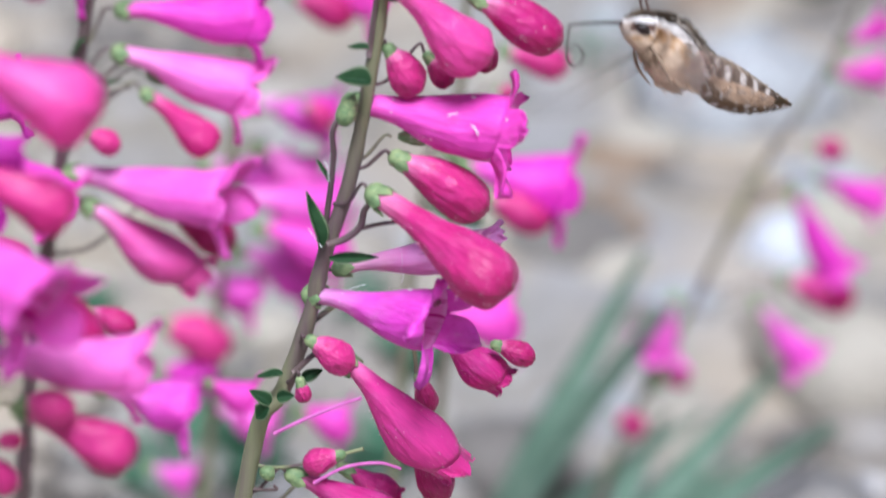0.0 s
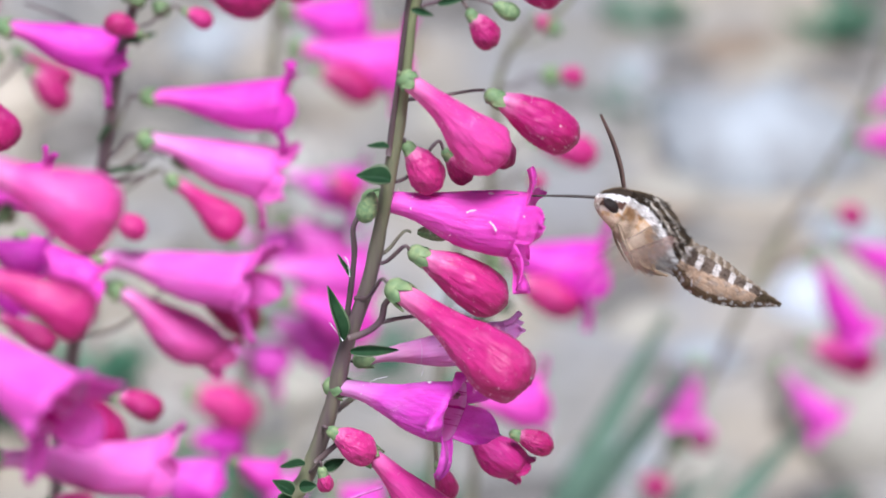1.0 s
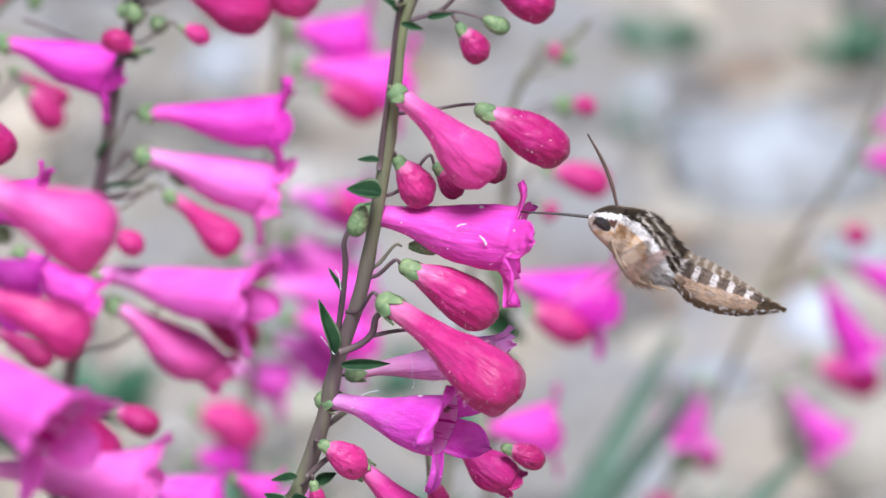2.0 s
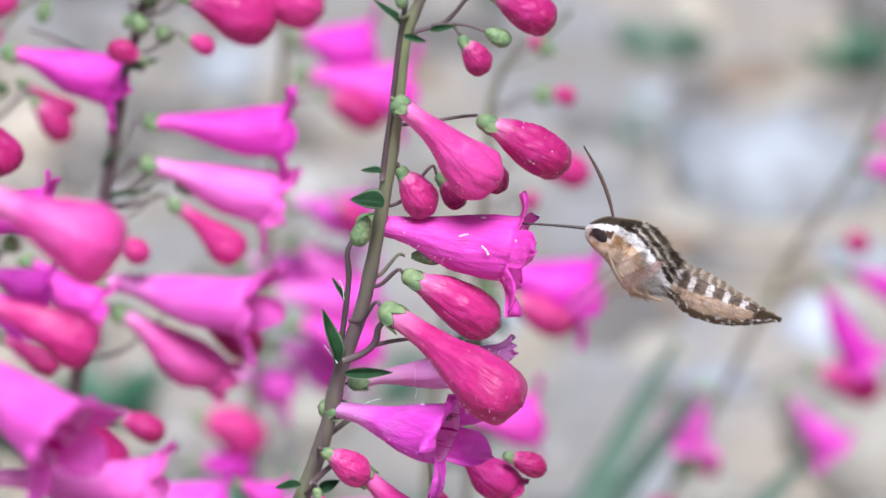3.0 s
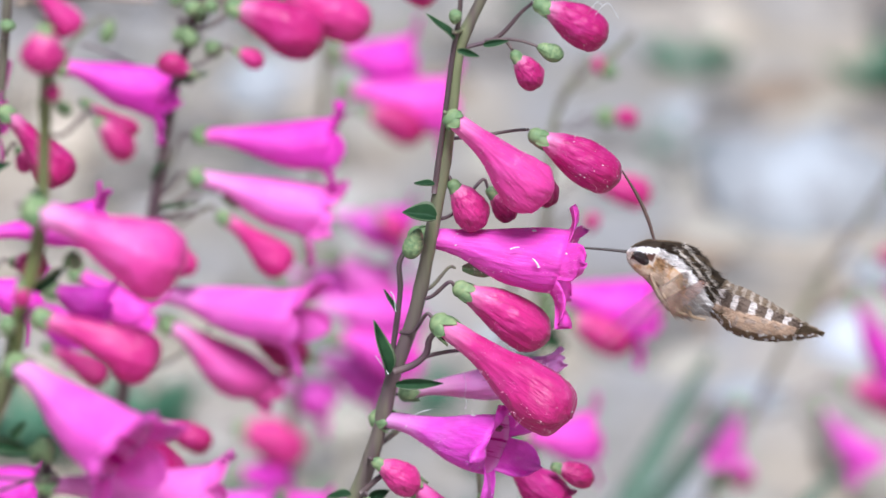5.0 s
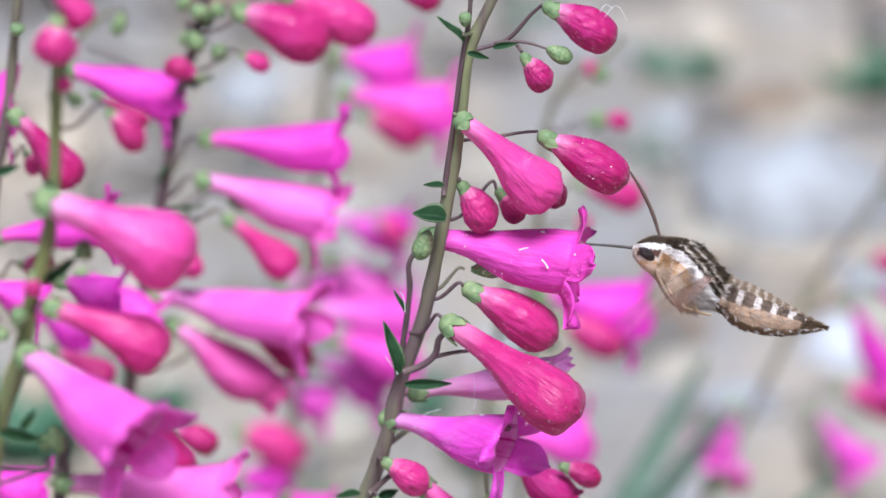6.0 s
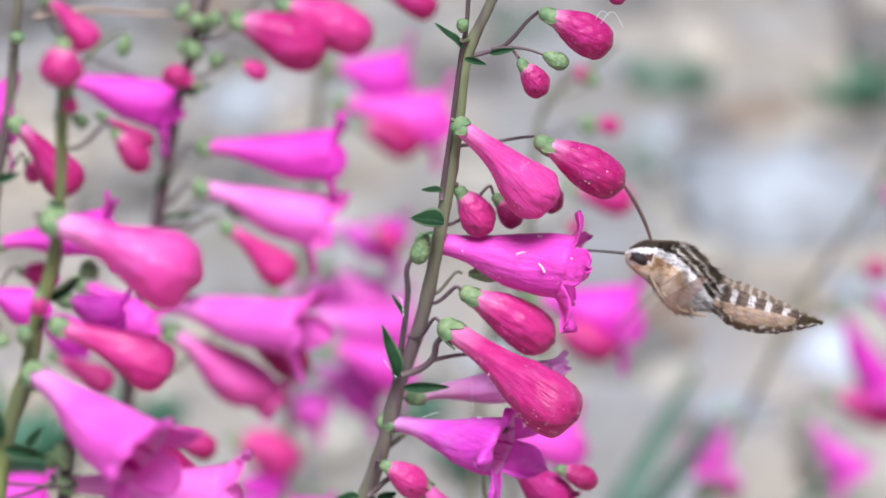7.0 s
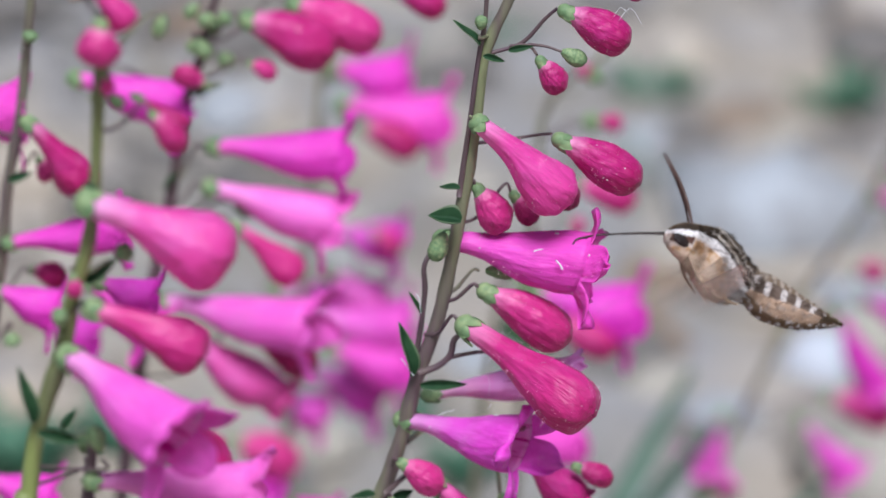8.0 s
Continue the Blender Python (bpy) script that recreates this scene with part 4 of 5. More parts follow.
bloom(right, "bud", (23.6, 0.0, 60.6), (6.8, -0.0, -1.7), 5.4, 0, foot=(19.6, 0.0, 56.6))
bloom(right, "bud", (11.2, 0.0, 47.9), (8.4, 0.0, -3.5), 7.5, 0, foot=(14.2, 0.0, 43.9))
bloom(right, "bud", (60.4, 0.0, 125.8), (7.3, -0.0, -0.8), 6.6, 0, foot=(47.5, 0.0, 121.8))
bloom(right, "open", (62.7, 10.0, 112.8), (15.8, 0.0, -5.8), 8.4, 0, foot=(41.7, 0.0, 108.8))
bloom(right, "open", (65.1, 10.0, 142.0), (13.1, 0.0, 1.5), 8.3, 0, foot=(57.1, 0.0, 138.0))
bloom(right, "open", (65.9, -10.0, 158.9), (9.0, 0.0, 6.2), 6.2, 0, foot=(64.9, 0.0, 154.9))
bloom(right, "green", (19.8, 0.0, 63.2), (2.4, 0.0, -6.8), 5.4, 0, foot=(20.7, 0.0, 59.2))


def silk(owner, points, radius=0.035):
    twig(owner, "silk_thread", points, radius, silk_mat)


silk_mat = plant_skin("silk", (0.85, 0.85, 0.87), (0.8, 0.8, 0.82), 900, None, 0.3)
silk(main, [(36.9, -4.0, 255.8), (35.4, -4.0, 258.2), (34.6, -4.0, 259.4)], 0.09)
silk(main, [(37.3, -4.0, 272.2), (37.9, -4.0, 271.1), (38.2, -4.0, 268.3)], 0.09)
silk(main, [(50.5, -7.0, 252.4), (50.7, -7.0, 255.3), (50.3, -7.0, 257.5)], 0.035)
silk(main, [(60.4, -15.0, 259.3), (61.1, -15.0, 262.1), (61.6, -15.0, 263.2)], 0.035)
silk(main, [(63.4, -6.9, 278.4), (63.0, -7.0, 279.3), (62.3, -6.9, 280.1)], 0.2)
silk(main, [(58.4, -5.2, 281.1), (59.2, -5.4, 281.5), (60.0, -5.6, 281.7)], 0.13)
silk(main, [(41.5, -4.0, 247.6), (43.0, -4.6, 248.6), (44.6, -5.0, 249.2)], 0.05)
silk(main, [(50.6, -6.5, 250.2), (50.9, -7.0, 251.4), (50.8, -7.2, 252.6)], 0.05)
silk(main, [(62.9, -19.0, 258.0), (62.4, -19.0, 256.0), (61.9, -19.0, 254.6)], 0.06)
silk(main, [(71.8, -3.0, 323.0), (73.7, -3.0, 326.2), (75.1, -3.0, 326.7), (76.6, -3.0, 324.1)], 0.035)
silk(main, [(71.3, -3.0, 324.1), (72.7, -3.0, 327.0), (74.2, -3.0, 326.2)], 0.035)


# ---- ground ----
def stone_skin(name, a, b, c, scale, spread=(0.5, 1.25), patches=False):
    m, nodes, links = material(name)
    co = nodes.new("ShaderNodeTexCoord").outputs["Object"]
    n = noisy(nodes, links, co, scale, 6)
    fine = noisy(nodes, links, co, scale * 9, 4)
    colour = mixed(nodes, links, ramp(nodes, links, n, 0.38, 0.62), a, b)
    colour = mixed(nodes, links, ramp(nodes, links, fine, 0.5, 0.72, 0, 0.6), colour, c)
    if patches:
        where = nodes.new("ShaderNodeNewGeometry").outputs["Position"]
        litter = noisy(nodes, links, where, 17, 3, (1, 0.6, 1))
        warm = noisy(nodes, links, where, 11, 2, (1, 0.5, 1))
        colour = mixed(nodes, links, ramp(nodes, links, warm, 0.48, 0.62, 0, 0.75), colour, (0.43, 0.36, 0.27))
        colour = mixed(nodes, links, ramp(nodes, links, litter, 0.58, 0.7, 0, 0.7), colour, (0.13, 0.10, 0.075))
    rnd = nodes.new("ShaderNodeObjectInfo").outputs["Random"]
    geo = nodes.new("ShaderNodeNewGeometry").outputs["Random Per Island"]
    hsv = node(nodes, "ShaderNodeHueSaturation")
    links.new(colour, hsv.inputs["Color"])
    links.new(ramp(nodes, links, geo, 0, 1, *spread), hsv.inputs["Value"])
    return finish(m, nodes, links, hsv.outputs[0], 0.85, fine, 0.001)


soil_mat = stone_skin("sandy_soil", (0.315, 0.306, 0.305), (0.27, 0.241, 0.195), (0.17, 0.162, 0.15), 16, patches=True)
gravel_mat = stone_skin("gravel", (0.35, 0.34, 0.34), (0.29, 0.262, 0.22), (0.19, 0.186, 0.18), 24, patches=True)
white_stone = stone_skin("white_stone", (0.40, 0.42, 0.44), (0.27, 0.27, 0.27), (0.18, 0.18, 0.175), 45, (0.95, 1.05))
pebble_white = stone_skin("white_pebble", (0.52, 0.54, 0.58), (0.45, 0.47, 0.51), (0.46, 0.47, 0.50), 60, (0.95, 1.05))
grey_stone = stone_skin("grey_stone", (0.17, 0.155, 0.14), (0.13, 0.118, 0.105), (0.09, 0.083, 0.075), 40, (0.9, 1.1))
rust_stone = stone_skin("brown_stone", (0.26, 0.19, 0.13), (0.19, 0.14, 0.10), (0.12, 0.09, 0.07), 40, (0.9, 1.1))
tan_stone = stone_skin("tan_stone", (0.37, 0.34, 0.285), (0.32, 0.29, 0.24), (0.26, 0.235, 0.19), 40, (0.95, 1.1))


def make_ground():
    xs = [-60, -20, -6, -2.5] + [-1.5 + 0.03 * i for i in range(101)] + [2.5, 6, 20, 60]
    verts, faces = [], []
    for y in xs:
        for x in xs:
            r = math.hypot(x, y)
            h = 0.006 * noise.noise(Vector((x * 9, y * 9, 0))) + 0.012 * noise.noise(Vector((x * 2, y * 2, 3)))
            verts.append((x, y + 0.4, h if r < 3 else 0.0))
    n = len(xs)
    for j in range(n - 1):
        for i in range(n - 1):
            faces.append((j * n + i, j * n + i + 1, (j + 1) * n + i + 1, (j + 1) * n + i))
    ob = new("ground", mesh_from("ground", verts, faces, [soil_mat]))
    tagged(ob, "pale sandy soil strewn with fine gravel", "ground", kind="structure")


def blob(bm, at, size, seed, turn):
    mat = Matrix.Translation(at) @ Matrix.Rotation(turn, 4, 'Z') @ Matrix.Diagonal((*size, 1))
    got = bmesh.ops.create_icosphere(bm, subdivisions=2, radius=1, matrix=Matrix.Identity(4))
    for v in got["verts"]:
        v.co *= 1 + 0.28 * noise.noise(v.co * 1.3 + Vector((seed, 0, 0))) + 0.1 * noise.noise(v.co * 3 + Vector((0, seed, 0)))
        v.co = mat @ v.co


def stone(x, y, size, mat, label, seed, turn=0.0):
    bm = bmesh.new()
    blob(bm, Vector((0, 0, size[2] * 0.45)), size, seed, turn)
    for f in bm.faces:
        f.smooth = True
    me = bpy.data.meshes.new("stone")
    bm.to_mesh(me)
    bm.free()
    me.materials.append(mat)
    ob = new("stone", me)
    ob.location = (x, y, 0)
    return tagged(ob, label, "stone", "stones on the gravel")


def make_gravel():
    rng = random.Random(5)
    base = bmesh.new()
    bmesh.ops.create_icosphere(base, subdivisions=1, radius=1)
    bv = [v.co.copy() for v in base.verts]
    bf = [tuple(v.index for v in f.verts) for f in base.faces]
    base.free()
    verts, faces = [], []
    for k in range(11000):
        y = rng.uniform(-0.2, 2.6)
        x = rng.gauss(0.05, 0.45)
        s = rng.uniform(0.0025, 0.009) * (2.4 if rng.random() < 0.08 else 1)
        a = rng.uniform(0, 6.28)
        ca, sa = math.cos(a), math.sin(a)
        fx, fy, fz = rng.uniform(0.7, 1.4), rng.uniform(0.7, 1.2), rng.uniform(0.4, 0.8)
        start = len(verts)
        for v in bv:
            q = 1 + 0.3 * noise.noise(v * 2 + Vector((k, 0, 0)))
            px, py = v.x * s * fx * q, v.y * s * fy * q
            verts.append((x + px * ca - py * sa, y + px * sa + py * ca, v.z * s * fz * q + s * 0.2))
        faces += [tuple(i + start for i in f) for f in bf]
    ob = new("gravel", mesh_from("gravel", verts, faces, [gravel_mat]))
    tagged(ob, "loose tan and grey gravel on the soil", "gravel", kind="stuff")


def scatter_stones():
    """Loose stones strewn over the bed behind the plants."""
    rng = random.Random(21)
    kinds = ((white_stone, "small pale stone lying on the gravel"), (grey_stone, "small dark stone lying on the gravel"), (tan_stone, "small tan stone lying on the gravel"), (rust_stone, "small brown stone lying on the gravel"))
    for k in range(120):
        y = rng.uniform(0.35, 1.25)
        x = rng.uniform(-0.14, 0.17) * (0.75 + 0.5 * y)
        r = rng.uniform(0.006, 0.017)
        if x < 0.02 and y < 0.62:
            continue
        mat, label = kinds[rng.choice((0, 1, 1, 2, 2, 3))]
        stone(x, y, (r * rng.uniform(1, 1.5), r * rng.uniform(0.8, 1.3), r * rng.uniform(0.4, 0.7)), mat, label, 40 + k, rng.uniform(0, 3))


make_ground()
make_gravel()
scatter_stones()

def weed(x, y, size, label, seed):
    """A low rosette of small leaves."""
    rng = random.Random(seed)
    ob = new("weed")
    ob.location = (x, y, 0)
    tagged(ob, label, "weed", "weeds in the gravel")
    for k in range(34):
        a = rng.uniform(0, 6.28)
        r = size * rng.uniform(0.3, 1.0)
        d = Vector((math.cos(a), math.sin(a), rng.uniform(0.25, 1.1))) * r
        blade(ob, Vector((0, 0, 0)), d, size * rng.uniform(0.26, 0.42), weed_green, "leaf")
    return ob


def blade(owner, at, reach, width, mat, name):
    """A channelled strap leaf that tapers to a point."""
    long = reach.length
    n, m = 10, 5
    verts, faces = [], []
    for layer in (0.0, -0.12):
        for i in range(n + 1):
            u = i / n
            w = 0.5 * width * (1 - u ** 2.2) + 0.0003
            for j in range(m):
                e = (j - 2) / 2
                verts.append(Vector((u * long, e * w, width * (0.3 * e * e + layer) - 0.06 * long * u * u)))
    size = (n + 1) * m
    for i in range(n):
        for j in range(m - 1):
            a = i * m + j
            faces.append((a, a + m, a + m + 1, a + 1))
            faces.append((size + a, size + a + 1, size + a + m + 1, size + a + m))
        for j in (0, m - 1):
            a = i * m + j
            faces.append((a, size + a, size + a + m, a + m))
    part(name, mesh_from(name, verts, faces, [mat]), owner, Matrix.Translation(at) @ aim(reach, 0))


stone(0.122, 0.618, (0.0389, 0.0326, 0.0195), white_stone, "broad pale bluish stone lying on gravel", 3)
stone(-0.063, 0.717, (0.0172, 0.0210, 0.0103), white_stone, "pale bluish stone half buried in gravel", 4)
stone(0.127, 0.511, (0.0130, 0.0150, 0.0105), pebble_white, "small white pebble on the gravel", 5)
stone(0.150, 0.565, (0.0155, 0.0131, 0.0079), tan_stone, "flat tan stone on the gravel", 6)
stone(0.140, 0.426, (0.0273, 0.0304, 0.0164), tan_stone, "flat pale tan stone on the gravel", 7)
# Dark lump added to stand for a shadowed spot on the ground.
stone(0.060, 0.516, (0.0236, 0.0252, 0.0095), grey_stone, "dark grey stone and shadow stand-in in the gravel", 8)
stone(0.102, 0.691, (0.0119, 0.0095, 0.0057), grey_stone, "dark grey stone and shadow stand-in in the gravel", 9)
stone(0.080, 0.818, (0.0142, 0.0192, 0.0085), grey_stone, "dark grey stone and shadow stand-in in the gravel", 10)
stone(-0.149, 0.828, (0.0219, 0.0210, 0.0126), grey_stone, "dark grey stone and shadow stand-in in the gravel", 11)
stone(0.114, 0.606, (0.0192, 0.0092, 0.0055), grey_stone, "flat grey stone on the gravel", 12)
stone(-0.030, 0.459, (0.0109, 0.0134, 0.0066), tan_stone, "pale tan stone behind the flower stalks", 13)
stone(0.094, 0.474, (0.0119, 0.0136, 0.0072), white_stone, "pale rounded stone on the gravel", 14)
stone(0.139, 0.691, (0.0199, 0.0111, 0.0067), tan_stone, "flat tan stone on the gravel", 15)
stone(0.019, 0.650, (0.0156, 0.0125, 0.0075), tan_stone, "flat tan stone on the gravel", 16)
stone(0.155, 0.676, (0.0151, 0.0097, 0.0058), grey_stone, "flat grey stone on the gravel", 17)
weed(0.157, 0.722, 0.0203, "small grey-green weed in the gravel", 1)
weed(0.092, 0.734, 0.0204, "small grey-green weed in the gravel", 2)
weed(0.082, 0.660, 0.0165, "tiny bluish weed in the gravel", 3)
weed(-0.122, 0.446, 0.0259, "leafy green weed at the foot of the stalks", 7)
weed(-0.090, 0.460, 0.0191, "leafy green weed at the foot of the stalks", 8)
weed(-0.003, 0.474, 0.0110, "small grey-green weed in the gravel", 9)
weed(0.013, 0.440, 0.0170, "small grey-green weed in the gravel", 10)
weed(0.147, 0.608, 0.0087, "tiny bluish weed in the gravel", 11)
weed(0.037, 0.790, 0.0127, "small grey-green weed in the gravel", 12)
weed(0.033, 0.532, 0.0135, "small grey-green weed in the gravel", 13)
weed(-0.041, 0.370, 0.0221, "leafy green weed at the foot of the stalks", 14)
weed(-0.058, 0.364, 0.0188, "leafy green weed at the foot of the stalks", 15)
weed(-0.036, 0.393, 0.0160, "leafy green weed at the foot of the stalks", 16)
weed(-0.047, 0.387, 0.0207, "leafy green weed at the foot of the stalks", 4)
weed(0.003, 0.380, 0.0159, "leafy green weed at the foot of the stalks", 5)
straps_a = new("strap_leaved_plant")
straps_a.location = (0.0296, 0.3300, 0)
tagged(straps_a, "grey-green strap-leaved plant in the gravel", "plant", "strap-leaved plants")
blade(straps_a, Vector((0, 0, -0.004)), Vector((0.0400, 0.0200, 0.0863)), 0.0109, blade_green, "strap_leaf")
blade(straps_a, Vector((0, 0, -0.004)), Vector((0.0402, -0.0200, 0.0895)), 0.0102, blade_green, "strap_leaf")
blade(straps_a, Vector((0, 0, -0.004)), Vector((0.0290, 0.0000, 0.0595)), 0.0087, blade_green, "strap_leaf")
blade(straps_a, Vector((0, 0, -0.004)), Vector((0.0159, 0.0300, 0.0335)), 0.0087, blade_green, "strap_leaf")
blade(straps_a, Vector((0, 0, -0.004)), Vector((0.0582, 0.0200, 0.0387)), 0.0073, blade_green, "strap_leaf")
straps_b = new("strap_leaved_plant")
straps_b.location = (0.0491, 0.3000, 0)
tagged(straps_b, "grey-green strap-leaved plant with spreading leaves", "plant", "strap-leaved plants")
blade(straps_b, Vector((0, 0, -0.004)), Vector((0.0545, 0.0200, 0.0679)), 0.0109, blade_green, "strap_leaf")
blade(straps_b, Vector((0, 0, -0.004)), Vector((0.0647, -0.0100, 0.0672)), 0.0123, blade_green, "strap_leaf")
blade(straps_b, Vector((0, 0, -0.004)), Vector((0.0441, 0.0100, 0.0465)), 0.0102, blade_green, "strap_leaf")
blade(straps_b, Vector((0, 0, -0.004)), Vector((0.0277, 0.0300, 0.0493)), 0.0087, blade_green, "strap_leaf")


# ---- hawk moth: local x from head to tail, z up over the back ----
BODY = [  # mm along the body, back, belly, half width
    (0.0, 0.2, -0.6, 0.5), (0.8, 1.6, -1.7, 1.5), (2.6, 3.3, -2.7, 2.5), (5.0, 4.1, -3.5, 3.1), (7.5, 4.8, -4.7, 4.2),
    (10.5, 4.9, -6.7, 5.0), (13.0, 4.0, -6.7, 4.9), (16.0, 2.4, -5.3, 4.4), (18.5, 1.6, -4.9, 4.1), (21.5, 1.9, -6.1, 4.3), (25.5, 1.6, -6.1, 4.1),
    (30.0, 0.9, -4.9, 3.2), (34.0, 0.4, -2.8, 1.9), (36.6, 0.1, -1.1, 0.8), (37.9, -0.1, -0.4, 0.15)]


def body_ring(s):
    k = 0
    while k < len(BODY) - 2 and BODY[k + 1][0] < s:
        k += 1
    a, b = BODY[k], BODY[k + 1]
    u = min(1.0, max(0.0, (s - a[0]) / (b[0] - a[0])))
    before, after = BODY[max(0, k - 1)], BODY[min(len(BODY) - 1, k + 2)]
    out = []
    for i in (1, 2, 3):
        m0 = (b[i] - before[i]) / max(0.01, b[0] - before[0]) * (b[0] - a[0])
        m1 = (after[i] - a[i]) / max(0.01, after[0] - a[0]) * (b[0] - a[0])
        out.append((2 * u ** 3 - 3 * u * u + 1) * a[i] + (u ** 3 - 2 * u * u + u) * m0 + (3 * u * u - 2 * u ** 3) * b[i] + (u ** 3 - u * u) * m1)
    return out


def body_point(s, a, lift=0.0):
    """A point of the body's skin in mm; angle 0 is the back, 90 the left flank."""
    top, low, half = body_ring(s)
    mid, high = (top + low) / 2, (top - low) / 2
    return Vector((s - 12.0, -math.sin(a) * (half + lift), mid + math.cos(a) * (high + lift) + 1.0))


def knots(s, table):
    return float(np.interp(s, [t[0] for t in table], [t[1] for t in table]))


WHITE, CREAM, TAN = (0.80, 0.77, 0.75), (0.62, 0.47, 0.34), (0.50, 0.31, 0.16)
DARK, OLIVE, ROSY = (0.042, 0.030, 0.020), (0.12, 0.085, 0.05), (0.52, 0.37, 0.26)


def fur_colour(s, a):
    """The coat's pattern by place on the body."""
    top, low, half = body_ring(s)
    n = (top + low) / 2 + math.cos(a) * (top - low) / 2
    jig = 0.35 * noise.noise(Vector((s * 1.1, n * 1.1, 0.0))) + 0.15 * noise.noise(Vector((s * 4, n * 4, 7)))
    if s < 17.5:
        line = knots(s, [(0, 0.4), (4.6, 1.9), (8.2, 1.6), (12.7, -0.5), (16.2, -2.9), (18, -4.0)])
        wide = knots(s, [(0, 0.35), (4, 0.6), (8, 0.95), (14, 0.85), (17, 0.5)])
        d = n - line + jig * 0.5
        if abs(d) < wide:
            return WHITE
        if d > 0:
            for off, w in ((1.9, 0.22), (3.3, 0.17)):
                if s > 7.0 and abs(d - off) < w:
                    return (0.58, 0.52, 0.45)
            if s < 7:
                return OLIVE if n > top - 0.25 else DARK
            return DARK if (noise.noise(Vector((s * 0.6, n * 2.2, 3))) + jig) < 0.25 else OLIVE
        if s < 5.2 and d > -2.8:
            return (0.085, 0.042, 0.03) if (1.0 < s < 4.9 and d > -1.9) else (0.56, 0.47, 0.40)
        if s > 11.5 + jig * 5 + max(0.0, -2.2 - d) * 0.6:
            return (0.60, 0.56, 0.53) if jig > -0.05 else (0.46, 0.41, 0.37)
        if d < -3.4 + jig * 2:
            return CREAM
        tuft = noise.noise(Vector((s * 0.9, n * 0.5, 21)))
        return (0.40, 0.26, 0.15) if tuft < -0.22 else (TAN if tuft < 0.15 else CREAM)
    if n > 0.12 * top + jig * 0.4:
        beat = math.sin(s * 2 * math.pi / 1.65)
        return (0.44, 0.37, 0.30) if beat + 2 * jig > 0.4 else (0.24, 0.18, 0.125)
    band = knots(s, [(17, -2.6), (21, -2.6), (25, -1.9), (30, -1.4), (34, -1.0), (38, -0.5)])
    if n > band + jig * 0.3:
        beat = ((s - 20.4) % 3.25) / 3.25
        if s < 33.5:
            return (0.66, 0.60, 0.56) if beat < 0.34 + 0.25 * jig else (0.15, 0.11, 0.085)
        return OLIVE
    if n > low + 1.15 + jig:
        return (ROSY if jig > -0.08 else (0.44, 0.34, 0.27)) if s < 33 else OLIVE
    return WHITE if noise.noise(Vector((s * 1.4, a * 2, 9))) > 0.22 else (0.20, 0.13, 0.08)


def fur_skin(name):
    m, nodes, links = material(name)
    colour = nodes.new("ShaderNodeVertexColor")
    colour.layer_name = "coat"
    co = nodes.new("ShaderNodeTexCoord").outputs["Object"]
    n = noisy(nodes, links, co, 1500, 3, (0.25, 1, 1))
    mix = mixed(nodes, links, ramp(nodes, links, n, 0.35, 0.75, 0.0, 0.7), colour.outputs["Color"], (0.62, 0.55, 0.5), 'MULTIPLY')
    return finish(m, nodes, links, mix, 0.8, n, 0.0003, sheen=0.05, specular=0.15)


def plain_skin(name, colour, rough=0.5, scale=900, through_light=0.0):
    m, nodes, links = material(name)
    co = nodes.new("ShaderNodeTexCoord").outputs["Object"]
    n = noisy(nodes, links, co, scale, 4)
    c = mixed(nodes, links, ramp(nodes, links, n, 0.35, 0.7, 0, 0.6), colour, tuple(v * 0.55 for v in colour))
    return finish(m, nodes, links, c, rough, n, 0.0001, through_light)


fur_mat = fur_skin("moth_fur")
eye_mat = plain_skin("moth_eye", (0.02, 0.012, 0.01), 0.12)
horn_mat = plain_skin("antenna_brown", (0.11, 0.065, 0.05))
leg_mat = plain_skin("leg_tan", (0.48, 0.34, 0.22), 0.7)
fore_leg = plain_skin("foreleg_cream", (0.30, 0.21, 0.14), 0.7)
beak_mat = plain_skin("proboscis_dark", (0.05, 0.035, 0.03), 0.4)


def wing_skin(name, base, streak, edge):
    m, nodes, links = material(name)
    co = nodes.new("ShaderNodeTexCoord").outputs["Object"]
    veins = noisy(nodes, links, co, 500, 3, (0.08, 1, 1))
    spots = noisy(nodes, links, co, 220, 4)
    colour = mixed(nodes, links, ramp(nodes, links, veins, 0.52, 0.62), base, streak)
    colour = mixed(nodes, links, ramp(nodes, links, spots, 0.5, 0.7, 0, 0.6), colour, edge)
    p = node(nodes, "ShaderNodeBsdfPrincipled", Roughness=0.6)
    links.new(colour, p.inputs["Base Color"])
    t = nodes.new("ShaderNodeBsdfTransparent")
    mix = nodes.new("ShaderNodeMixShader")
    xyz = nodes.new("ShaderNodeSeparateXYZ")
    links.new(co, xyz.inputs[0])
    links.new(ramp(nodes, links, xyz.outputs["X"], 0.002, 0.012, 0.30, 0.15), mix.inputs[0])
    links.new(p.outputs[0], mix.inputs[2])
    links.new(t.outputs[0], mix.inputs[1])
    out = nodes.new("ShaderNodeOutputMaterial")
    links.new(mix.outputs[0], out.inputs["Surface"])
    return m


fore_mat = wing_skin("forewing", (0.20, 0.14, 0.10), (0.60, 0.50, 0.40), (0.30, 0.22, 0.16))
hind_mat = wing_skin("hindwing", (0.42, 0.24, 0.19), (0.46, 0.28, 0.22), (0.12, 0.07, 0.06))


def coated(me, colours):
    layer = me.color_attributes.new("coat", 'FLOAT_COLOR', 'POINT')
    layer.data.foreach_set("color", [v for c in colours for v in (*c, 1.0)])
    return me


